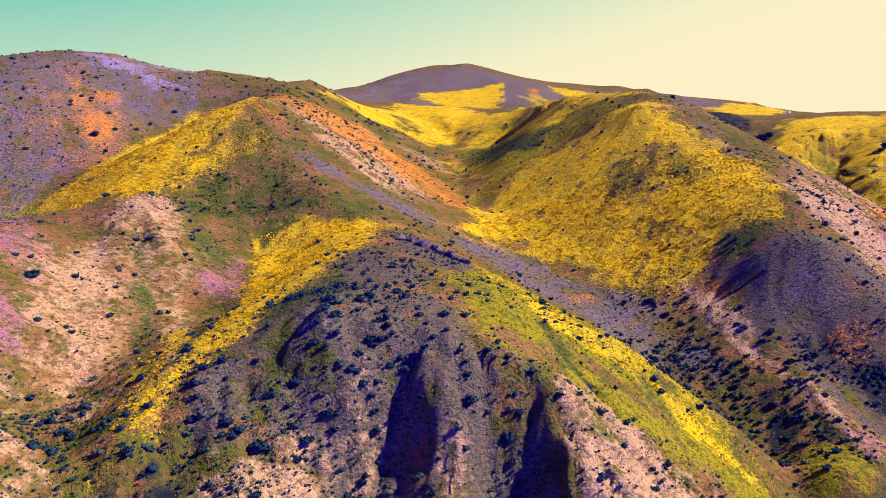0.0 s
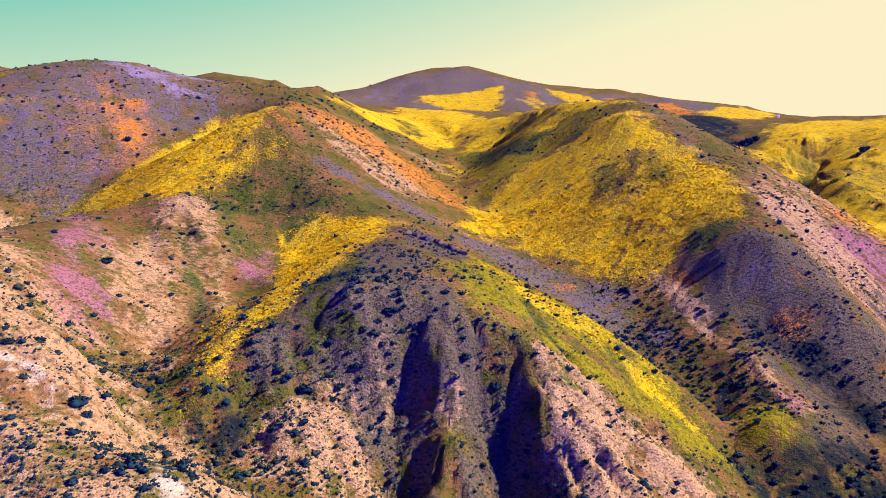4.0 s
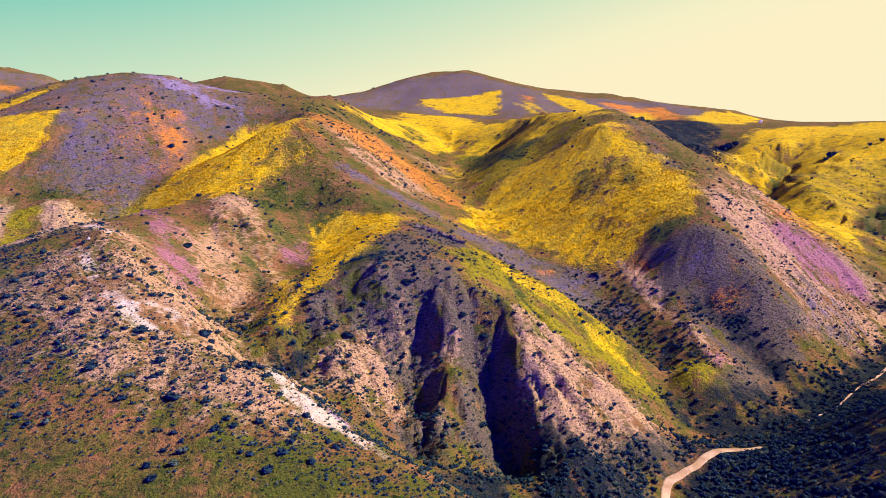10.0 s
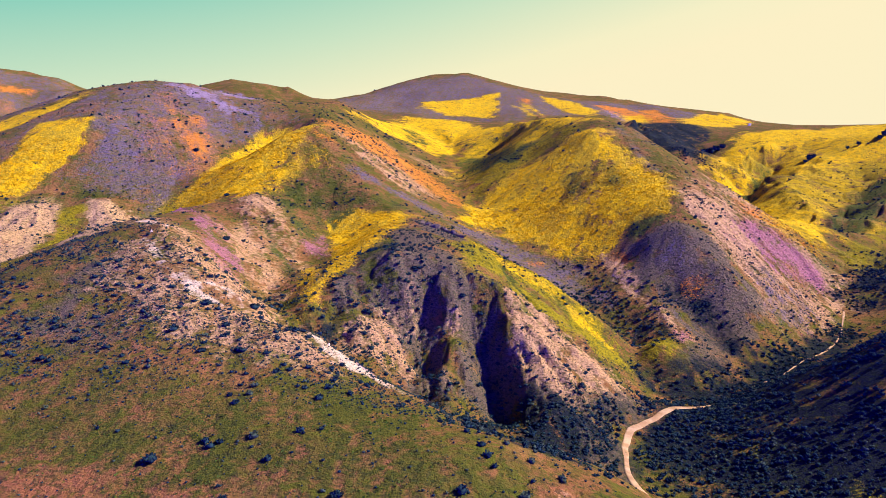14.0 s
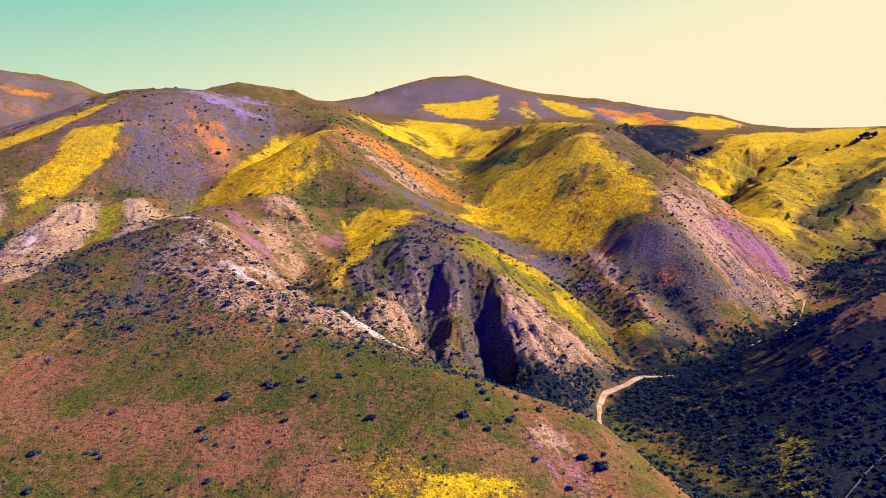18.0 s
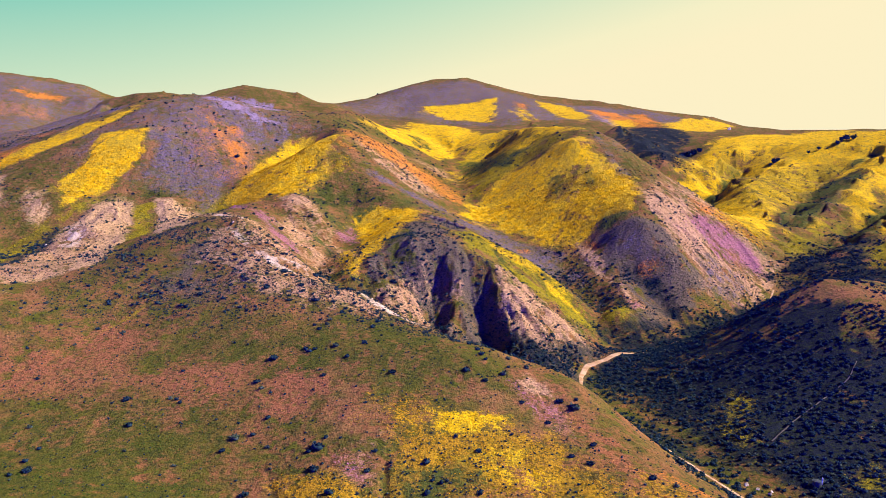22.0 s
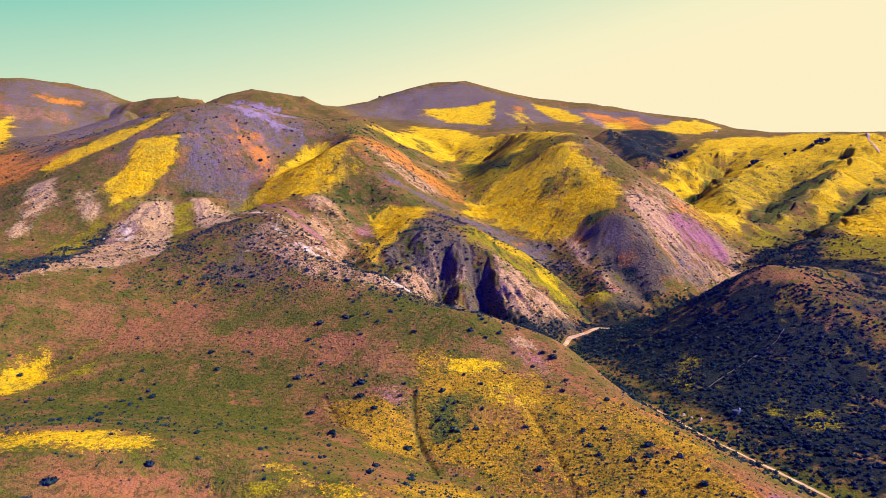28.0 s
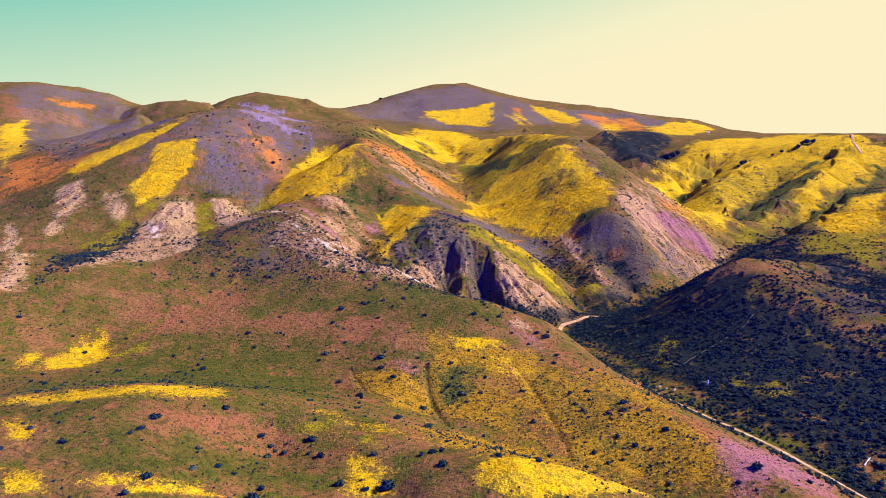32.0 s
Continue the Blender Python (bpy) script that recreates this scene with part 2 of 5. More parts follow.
run("dark_spur", (173, 89, 46), (182, 50, 34), (190, 12, 17), (188, -40, 6))
run("n_crest", (-112, 118, 73), (-86, 100, 61), (-65, 80, 48), (-50, 70, 42), (-40, 62, 42), (-24, 45, 34), (-8, 32, 31), (4, 22, 27), (7, 5, 31), (23, -6, 27), (35, -15, 25))
run("n_left", (-118, 112, 69), (-141, 97, 62), (-162, 80, 52), (-182, 62, 46), (-230, 45, 50), (-300, 30, 55))
run("n_front", (-107, 60, 46), (-129, 30, 34), (-142, -15, 21), (-151, -50, 14), (-181, -75, 14), (-230, -100, 30))
run("f_right", (36, 32, 13), (40, 19, 17), (45, 6, 16), (46, -10, 17), (48, -30, 15), (52, -50, 13), (56, -80, 12), (60, -113, 13), (66, -138, 12), (74, -165, 9), (84, -200, 3))
run("f_gully", (-44, -85, 11), (-19, -100, 7), (2, -125, 6), (22, -138, 6), (30, -150, 4), (55, -175, 4))
run("g_crest", (-157, -135, 22), (-139, -138, 26), (-95, -142, 29), (-67, -140, 27), (-43, -142, 22), (-12, -150, 18), (5, -158, 16))
run("h_crest", (-25, -185, 16), (-18, -183, 20), (1, -180, 24), (17, -176, 20), (34, -172, 13))
run("left_hill", (-328, 455, 176), (-273, 475, 190), (-234, 480, 188), (-196, 520, 179), (-156, 560, 177))
run("left_rim", (-292, 430, 174), (-339, 365, 133), (-375, 315, 104), (-395, 285, 84), (-406, 270, 71), (-360, 210, 60))
run("left_valley", (-130, 390, 122), (-160, 330, 103), (-177, 300, 90), (-177, 262, 69), (-172, 215, 60), (-200, 150, 48), (-260, 100, 38), (-330, 70, 34))
run("white_shoulder", (-279, 255, 82), (-233, 250, 75), (-203, 262, 81), (-173, 262, 65))
run("white_gully", (-220, 215, 62), (-255, 165, 44), (-284, 110, 26))
run("far_peak", (-380, 1750, 290), (-258, 1720, 358), (-167, 1740, 400), (-40, 1710, 430), (68, 1700, 436), (171, 1650, 397), (254, 1600, 368), (303, 1550, 356), (445, 1500, 333), (552, 1450, 307), (651, 1400, 290), (706, 1350, 260), (1100, 1300, 200))
run("far_yellow", (-110, 820, 206), (-20, 760, 188), (53, 740, 181), (128, 800, 198))
run("dark_far", (275, 820, 194), (282, 700, 162), (281, 640, 144))
run("second_peak", (-534, 1250, 307), (-510, 1280, 323), (-455, 1316, 341), (-335, 1280, 318), (-271, 1350, 302))
run("west_range", (-1299, 1100, 293), (-974, 1150, 330), (-886, 1140, 326), (-792, 1130, 320), (-710, 1110, 304), (-649, 1080, 275))
run("right_sky", (551, 1082, 225), (561, 900, 204), (514, 642, 162), (582, 640, 177), (620, 620, 172), (712, 600, 166))
run("right_spur_a", (485, 800, 183), (325, 620, 126), (266, 560, 104))
run("right_spur_b", (513, 640, 159), (425, 640, 136), (310, 480, 89), (258, 420, 63))
run("right_spur_c", (576, 630, 168), (458, 500, 121), (335, 390, 70), (278, 330, 51))
run("right_spur_d", (488, 420, 99), (420, 380, 89), (334, 310, 58), (268, 262, 37))
run("right_gully_b", (400, 690, 126), (330, 570, 86), (280, 500, 72), (262, 450, 62))
run("right_gully_c", (520, 590, 138), (430, 530, 106), (305, 385, 57))
run("right_gully_d", (540, 500, 118), (450, 420, 76), (360, 345, 48), (290, 290, 40))
run("right_front", (408, 300, 59), (326, 240, 42), (300, 180, 40))
run("west_hill", (-463, 1000, 272), (-512, 1000, 277), (-560, 980, 269), (-595, 960, 254))
spots("mound", (95, 149, 20), (89, 151, 18))
spots("pink_top", (141, 268, 86), (150, 290, 90))
spots("dark_behind", (240, 110, 22), (300, 40, 30), (330, -60, 34))
spots("f_face", (-2, -8, 31), (15, -35, 19), (-33, -72, 13), (-21, -87, 6), (27, -30, 19), (14, -101, 8))
spots("basin", (-120, -70, 13), (-78, -62, 10), (-153, -80, 16), (-54, -70, 8), (-167, -35, 15))
spots("g_face", (-84, -162, 27), (-59, -156, 16), (-77, -188, 23))
spots("near_floor", (-150, -300, 10), (-40, -320, 8), (60, -300, 0), (-200, -200, 25), (-100, -420, 12), (60, -420, 5))
spots("left_face", (-183, 349, 118), (-263, 354, 140), (-279, 247, 86))
spots("white_face", (-238, 184, 61), (-238, 225, 66), (-289, 190, 49))
spots("far_face", (-104, 1300, 282), (74, 1250, 276), (231, 1150, 253), (393, 1150, 249), (490, 1120, 235))
spots("far_dip", (-117, 700, 180), (-11, 620, 149), (100, 900, 170), (200, 800, 150), (342, 900, 190))
spots("west_dip", (-469, 700, 211), (-485, 500, 144), (-503, 420, 106), (-700, 500, 110), (-450, 620, 150), (-278, 800, 211))
spots("horizon", (-2500, 4500, 250), (0, 4700, 260), (2500, 4500, 200), (-3000, 1500, 200), (3000, 1500, 150), (-1500, -1000, 60), (1500, -1000, 40), (0, -1500, 0), (-900, -100, 60), (800, 0, 60), (600, -400, 20), (-600, -400, 40), (-900, 2500, 250), (900, 2500, 200), (0, 2800, 250), (1500, 700, 150), (-1500, 700, 200))
spots("west_dips", (-420, 760, 150), (-320, 820, 165), (-560, 820, 170), (-250, 680, 160), (-620, 950, 230), (-480, 1050, 240), (-350, 1100, 230))
spots("mid_dips", (255, 560, 98), (215, 640, 118), (330, 780, 140), (60, 560, 135), (200, 520, 120), (-40, 480, 120), (-60, 560, 150))
spots("yellow_flank", (42, 430, 114), (66, 470, 135), (22, 400, 97), (85, 462, 139), (68, 410, 117), (37, 375, 95), (50, 390, 105))
spots("purple_face", (117, 228, 59), (127, 212, 49), (124, 195, 35), (134, 186, 29))
spots("west_back", (-716, 1230, 268), (-640, 1290, 268), (-800, 1290, 285), (-600, 1400, 268), (-900, 1420, 285), (-570, 1190, 268), (-500, 1520, 285))


def densified():
    """Points along every crest and gully, closer together where the ground is near."""
    pts = []
    for line in LINES.values():
        line = np.array(line, float)
        for a, b in zip(line[:-1], line[1:]):
            step = 9 + 0.05 * max(0.0, np.hypot(a[0], a[1] + 160) - 200)
            n = max(1, int(np.hypot(*(b - a)[:2]) / step))
            pts += [a + (b - a) * k / n for k in range(n)]
        pts.append(line[-1])
    pts += [np.array(p, float) for spots in SPOTS.values() for p in spots]
    kept = []
    for p in pts:
        if all((p[0] - q[0]) ** 2 + (p[1] - q[1]) ** 2 > 9 for q in kept):
            kept.append(p)
    return np.array(kept)


NODES = densified()


def tents(x, y):
    return np.sqrt((x[:, None] - NODES[None, :, 0]) ** 2 + (y[:, None] - NODES[None, :, 1]) ** 2 + 6.0)


def weights():
    n = len(NODES)
    m = np.zeros((n + 1, n + 1))
    m[:n, :n] = tents(NODES[:, 0], NODES[:, 1]) - 1.5 * np.eye(n)
    m[:n, n] = m[n, :n] = 1
    return np.linalg.solve(m, np.append(NODES[:, 2], 0))


WEIGHTS = weights()


def lie(x, y):
    """Height of the bare surface, with no fine relief."""
    out = np.empty(len(x))
    nodes, w = NODES.astype(np.float32), WEIGHTS[:-1].astype(np.float32)
    for i in range(0, len(x), 20000):
        xs, ys = x[i:i + 20000].astype(np.float32), y[i:i + 20000].astype(np.float32)
        d = np.sqrt((xs[:, None] - nodes[None, :, 0]) ** 2 + (ys[:, None] - nodes[None, :, 1]) ** 2 + np.float32(6.0))
        out[i:i + 20000] = d @ w + WEIGHTS[-1]
    return out


def hashed(ix, iy, seed):
    h = (ix.astype(np.int64) * 374761393 + iy.astype(np.int64) * 668265263 + seed * 1442695041) & 0xFFFFFFFF
    h = ((h ^ (h >> 13)) * 1274126177) & 0xFFFFFFFF
    return ((h ^ (h >> 16)) & 0xFFFF) / 32767.5 - 1.0


def grain(x, y, seed=0):
    """Smooth noise of one metre's period, from -1 to 1."""
    ix, iy = np.floor(x), np.floor(y)
    fx, fy = x - ix, y - iy
    fx, fy = fx * fx * (3 - 2 * fx), fy * fy * (3 - 2 * fy)
    a, b = hashed(ix, iy, seed), hashed(ix + 1, iy, seed)
    c, d = hashed(ix, iy + 1, seed), hashed(ix + 1, iy + 1, seed)
    return (a + (b - a) * fx) * (1 - fy) + (c + (d - c) * fx) * fy


def cloudy(x, y, period, octaves=3, seed=0):
    out, amp = np.zeros(len(x)), 1.0
    for k in range(octaves):
        out += amp * grain(x / period + 17.3 * k, y / period - 9.1 * k, seed + k)
        period, amp = period * 0.47, amp * 0.5
    return out


def rills(x, y, gx, gy, period, seed):
    """Noise drawn out down the slope: rills and ribs."""
    out = np.zeros(len(x))
    for k in range(-5, 6):
        out += grain((x + k * 0.45 * period * gx) / period, (y + k * 0.45 * period * gy) / period, seed)
    return out / 4.0


def gullied(x, y, gx, gy, period, seed):
    """Narrow gullies with sharp ribs between them, running down the slope."""
    return np.minimum(np.abs(rills(x, y, gx, gy, period, seed)) * 2.4, 1.0) - 0.7


# ---- the ground: one sheet, fine near the flight and coarser towards the horizon ----
ROAD = [(100, 110), (95, 109), (90, 108), (85, 106), (80, 103), (74, 97), (62, 88), (57, 74), (54, 60), (55, 40), (60, 18), (67, 0), (73, -26), (81, -54), (92, -80), (101, -99), (108, -128), (116, -170), (128, -240), (150, -340), (170, -470)]


def spaced():
    rows = list(np.arange(-480.0, -204.0, 6.0)) + list(np.arange(-204.0, 400.0, 0.95))
    step = 1.0
    while rows[-1] < 4850:
        rows.append(rows[-1] + step)
        step *= 1.0125
    return np.array(rows)


COLS = 860
ROW_Y = spaced()
U = np.linspace(-1, 1, COLS)
HALF = (0.70 * (np.maximum(ROW_Y, -205) + 330) + 25) / 0.86
SIDE = np.sign(U) * np.maximum(np.abs(U) - 0.86, 0) ** 2 / 0.0196


def spread(half):
    return half[:, None] * U[None, :] + (3600 - half)[:, None] * SIDE[None, :]


GX = spread(HALF)
GY = np.repeat(ROW_Y[:, None], COLS, 1)


def away(x, y, line):
    """Distance to a line in plan, and how far along it the nearest point lies, in node counts."""
    best, along = np.full(x.shape, 1e9), np.zeros(x.shape)
    for k, ((ax, ay), (bx, by)) in enumerate(zip(line[:-1], line[1:])):
        dx, dy = bx - ax, by - ay
        s = np.clip(((x - ax) * dx + (y - ay) * dy) / (dx * dx + dy * dy), 0, 1)
        d = np.hypot(x - ax - s * dx, y - ay - s * dy)
        near = d < best
        best, along = np.where(near, d, best), np.where(near, k + s, along)
    return best, along


def smooth(a, b, v):
    s = np.clip((v - a) / (b - a), 0, 1)
    return s * s * (3 - 2 * s)


# ---- what covers the ground: bare earth, scrub, flowers and some painted shade, as patches in plan ----
KINDS = ("tan", "earth", "mauve", "pink", "green", "scrub", "lime", "purple", "lilac", "orange", "magenta", "gold", "yellow", "brush", "pale")
MASKS = {kind: np.zeros(GX.shape) for kind in KINDS}
WAVER = (cloudy(GX.ravel(), GY.ravel(), 14.0, 4, 61) * 0.55).reshape(GX.shape)
BROADWAVER = (cloudy(GX.ravel(), GY.ravel(), 60.0, 3, 71) * 0.5).reshape(GX.shape)


def inside(x, y, corners):
    """How far inside a polygon a place lies, negative outside, in metres."""
    odd = np.zeros(x.shape, bool)
    for (ax, ay), (bx, by) in zip(corners, corners[1:] + corners[:1]):
        if ay != by:
            odd ^= ((ay > y) != (by > y)) & (x < (bx - ax) * (y - ay) / (by - ay) + ax)
    d, _ = away(x, y, list(corners) + [corners[0]])
    return np.where(odd, d, -d)


def laid(corners, soft):
    """Where in the sheet a polygon lies, and how far inside it each place is, with a wavering edge."""
    xs, ys = [c[0] for c in corners], [c[1] for c in corners]
    rows = np.where((ROW_Y > min(ys) - 2 * soft) & (ROW_Y < max(ys) + 2 * soft))[0]
    a, b = rows[0], rows[-1] + 1
    cols = np.where((GX[a:b].max(0) > min(xs) - 2 * soft) & (GX[a:b].min(0) < max(xs) + 2 * soft))[0]
    part_ = (slice(a, b), slice(cols[0], cols[-1] + 1))
    return part_, inside(GX[part_], GY[part_], corners)


def patch(kind, thick, *corners):
    """A sort of cover that fades out broadly over what is there."""
    corners = list(corners)
    xs, ys = [c[0] for c in corners], [c[1] for c in corners]
    size = math.sqrt((max(xs) - min(xs)) * (max(ys) - min(ys)))
    area = abs(sum(ax * by - bx * ay for (ax, ay), (bx, by) in zip(corners, corners[1:] + corners[:1]))) / 2
    girth = sum(math.hypot(bx - ax, by - ay) for (ax, ay), (bx, by) in zip(corners, corners[1:] + corners[:1]))
    soft = min(24.0, max(2.0, 1.25 * area / girth))
    at, d = laid(corners, soft)
    d = d + soft * (WAVER[at] if size < 160 else WAVER[at] + BROADWAVER[at])
    MASKS[kind][at] = np.maximum(MASKS[kind][at], thick * smooth(-soft, soft, d))


def paint(kind, thick, soft, *corners):
    """A stand of one sort with a close, ragged edge, in place of most of what grew there."""
    at, d = laid(list(corners), 2.2 * soft + 4)
    far = smooth(350, 900, GY[at])
    d = d + (1.4 * soft + 2.2) * WAVER[at] + far * 22 * BROADWAVER[at]
    w = thick * smooth(-2.2 * soft - 1.5, 2.2 * soft + 1.5, d)
    for other in KINDS:
        if other != kind:
            MASKS[other][at] *= 1 - 0.85 * w
    MASKS[kind][at] = np.maximum(MASKS[kind][at], w)


def dab(kind, thick, soft, *corners):
    """A sort that grows among what is there."""
    at, d = laid(list(corners), 2 * soft + 3)
    MASKS[kind][at] = np.maximum(MASKS[kind][at], thick * smooth(-2 * soft, 2 * soft, d + (2 * soft + 2) * WAVER[at]))


patch("yellow", .95, (-168, 276), (-136, 248), (-117, 246), (-104, 262), (-91, 294), (-96, 329), (-140, 408), (-155, 364), (-158, 292))
patch("purple", .7, (-281, 387), (-280, 437), (-265, 458), (-199, 480), (-129, 439), (-132, 413), (-158, 364), (-165, 295), (-175, 284), (-184, 267), (-227, 292), (-251, 350))
patch("orange", .38, (-256, 417), (-214, 391), (-182, 345), (-188, 326), (-223, 362))
patch("orange", .38, (-178, 346), (-157, 376), (-141, 295), (-163, 300))
patch("lime", .8, (-196, 288), (-179, 303), (-160, 288), (-164, 266), (-180, 266))
patch("orange", .48, (-113, 409), (-89, 431), (-57, 495), (-15, 486), (18, 377), (10, 321), (-4, 326), (-35, 336), (-73, 327))
patch("pink", .5, (-80, 514), (-39, 550), (6, 507), (21, 409), (5, 432), (-25, 488), (-60, 468))
patch("pink", .4, (-76, 323), (-55, 335), (-28, 341), (0, 321), (-19, 308), (-56, 312))
patch("green", .5, (-96, 551), (-63, 561), (-10, 528), (24, 420), (6, 507), (-48, 510), (-79, 503))
patch("purple", .75, (-64, 306), (-36, 290), (-3, 290), (-10, 269), (-39, 279), (-64, 297))
patch("brush", .6, (-78, 293), (-53, 275), (-33, 265), (-16, 253), (-30, 239), (-52, 251), (-74, 275))
patch("yellow", .9, (-69, 228), (-59, 243), (-38, 238), (-21, 237), (-23, 199), (-30, 158), (-42, 137), (-48, 122), (-55, 107), (-59, 99), (-60, 108), (-52, 122), (-57, 180))
patch("magenta", .65, (-73, 197), (-71, 227), (-55, 183), (-64, 180))
patch("magenta", .55, (-149, 215), (-170, 266), (-136, 220), (-107, 183), (-84, 147), (-79, 117), (-110, 160))
patch("yellow", .9, (8, 291), (36, 360), (71, 385), (108, 417), (131, 372), (137, 306), (146, 281), (125, 258), (103, 256), (92, 236), (69, 245), (51, 262), (39, 287))
patch("lime", .8, (7, 511), (49, 607), (88, 593), (118, 457), (80, 418), (21, 377))
patch("yellow", .95, (-96, 555), (-52, 796), (10, 778), (87, 556), (86, 590), (40, 640), (10, 569), (-11, 607), (-61, 611))
patch("purple", .7, (130, 419), (143, 407), (146, 369), (149, 318), (137, 311), (133, 365))
patch("purple", .8, (-10, 260), (21, 289), (48, 258), (68, 242), (78, 226), (91, 198), (82, 186), (69, 200), (51, 220), (32, 223), (8, 243))
patch("pink", .8, (20, 112), (30, 109), (47, 117), (67, 120), (75, 113), (36, 87), (23, 97))
patch("pink", .55, (-37, 103), (-26, 106), (-15, 105), (-10, 82), (-22, 79), (-40, 89))
patch("magenta", .45, (172, 277), (208, 272), (227, 242), (192, 201), (163, 189), (151, 213))
patch("pink", .7, (150, 294), (172, 313), (174, 275), (146, 190), (143, 222), (140, 270))
patch("pink", .6, (182, 354), (311, 558), (222, 285), (247, 269), (225, 253), (202, 273), (176, 295))
patch("orange", .8, (191, 304), (209, 300), (195, 282), (183, 287))
patch("orange", .8, (94, 240), (111, 229), (104, 220), (92, 229))
patch("purple", .45, (99, 225), (127, 230), (144, 210), (140, 173), (111, 160), (103, 182))
patch("lime", .9, (91, 169), (103, 164), (102, 151), (87, 144), (81, 150))
patch("tan", .9, (-92, 86), (-86, 86), (-66, 75), (-63, 68), (-78, 73))
patch("pale", .45, (-47, 68), (-38, 59), (-28, 55), (-26, 50), (-32, 43), (-39, 52))
patch("pale", .4, (-114, 107), (-91, 85), (-75, 69), (-81, 72), (-103, 91))
patch("tan", .8, (-114, 115), (-107, 119), (-88, 121), (-50, 89), (-58, 82), (-76, 83), (-98, 90))
patch("tan", .7, (-127, 253), (-102, 255), (-74, 217), (-71, 178), (-61, 118), (-63, 109), (-86, 132), (-104, 194))
patch("tan", .9, (-199, 27), (-267, 160), (-253, 211), (-242, 222), (-171, 75), (-186, 54))
patch("tan", .95, (-259, 247), (-242, 276), (-202, 196), (-172, 85), (-242, 213))
patch("tan", .9, (-225, 274), (-178, 254), (-183, 215), (-213, 239))
patch("tan", .9, (-367, 281), (-345, 290), (-307, 224), (-321, 211))
patch("tan", .7, (-318, 273), (-276, 239), (-270, 213), (-296, 230))
patch("yellow", .98, (-302, 353), (-266, 359), (-253, 326), (-257, 291), (-266, 257), (-287, 261), (-293, 308))
patch("lime", .8, (-267, 213), (-264, 258), (-250, 257), (-259, 214))
patch("lime", .7, (-223, 244), (-209, 257), (-194, 217), (-164, 104))
patch("yellow", .8, (-378, 320), (-358, 382), (-295, 434), (-285, 417), (-338, 352), (-360, 306))
patch("orange", .55, (-531, 462), (-491, 486), (-364, 335), (-370, 296), (-423, 297))
patch("yellow", .95, (-743, 790), (-737, 858), (-583, 597), (-531, 462))
patch("orange", .6, (-397, 365), (-343, 327), (-321, 351), (-364, 369))
patch("purple", .6, (-872, 992), (-853, 1070), (-704, 1098), (-591, 956), (-680, 937), (-772, 916))
patch("orange", .6, (-773, 1000), (-693, 1005), (-682, 972), (-745, 960))
patch("purple", .75, (-202, 1267), (-120, 1527), (64, 1618), (225, 1406), (480, 1314), (589, 1106), (483, 1102), (225, 1121), (-96, 1194))
patch("yellow", .95, (-61, 1277), (17, 1352), (94, 1385), (123, 1305), (98, 1175), (15, 1166))
patch("yellow", .9, (133, 1318), (159, 1232), (174, 1113), (156, 1116))
patch("orange", .8, (163, 1375), (194, 1317), (180, 1258), (159, 1303))
patch("orange", .85, (319, 1303), (382, 1269), (423, 1065), (386, 1003), (333, 1130))
patch("yellow", .7, (338, 1168), (392, 1147), (381, 1063), (324, 1057))
patch("yellow", .7, (441, 1149), (586, 1247), (401, 895), (374, 903))
patch("yellow", .9, (270, 572), (446, 847), (600, 836), (589, 573), (508, 449), (449, 447), (365, 413), (284, 343), (218, 298))
patch("yellow", .9, (364, 364), (417, 375), (447, 359), (352, 215), (344, 270))
patch("lime", .8, (270, 325), (390, 412), (312, 287), (263, 283))
patch("purple", .75, (307, 394), (380, 468), (440, 499), (383, 428), (319, 381))
patch("purple", .15, (291, 1099), (384, 1088), (403, 895), (271, 627), (259, 704))
# shade of the far hollow, painted in scrub colour
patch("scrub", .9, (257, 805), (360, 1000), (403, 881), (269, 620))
# dark hill: dense scrub, with the shade of its slope in the colour
patch("scrub", .95, (69, 95), (138, 151), (169, 86), (166, 48), (161, 4), (155, -53), (144, -93), (116, -134), (113, -127), (102, -88), (88, -28))
patch("mauve", .35, (176, 79), (187, 54), (190, 9), (185, -31), (169, -55), (176, -5), (173, 39))
patch("purple", .3, (187, 54), (252, 118), (245, 57), (195, -16), (194, 21))
patch("scrub", .6, (79, 107), (122, 131), (154, 148), (179, 165), (219, 200), (135, 75), (107, 77), (68, 66), (55, 62))
patch("scrub", .3, (-25, 129), (-10, 131), (8, 119), (17, 112), (13, 103), (-8, 103), (-23, 116))
patch("scrub", .35, (84, 188), (98, 152), (120, 132), (92, 133), (75, 138))
patch("earth", .5, (-107, 29), (-66, 27), (-43, 16), (-16, -8), (-5, -12), (-85, -5))
patch("green", .45, (-61, 24), (-44, 20), (-19, -7), (-37, -7), (-55, 5))
patch("earth", .6, (-115, -8), (-75, -4), (-56, -35), (-54, -86), (-95, -40), (-122, -41))
patch("green", .55, (-151, -49), (-100, -40), (-68, -70), (-50, -91), (-58, -135), (-101, -123))
patch("green", .55, (-48, 22), (-9, 21), (7, -25), (-21, -40), (-44, -8))
patch("gold", .62, (-21, -34), (-5, -30), (14, -40), (30, -38), (30, -61), (43, -98), (46, -108), (-16, -96), (-20, -70))
patch("gold", .9, (-48, -62), (-36, -68), (-22, -75), (-15, -96), (-29, -95), (-42, -83))
patch("pink", .5, (-41, -56), (-22, -43), (-20, -75), (-16, -96), (-31, -84))
patch("magenta", .42, (-38, -55), (-24, -46), (-21, -66), (-29, -78))
patch("magenta", .4, (14, -18), (30, -33), (34, -51), (24, -43))
patch("orange", .4, (38, -48), (62, -64), (71, -92), (65, -105), (56, -81))
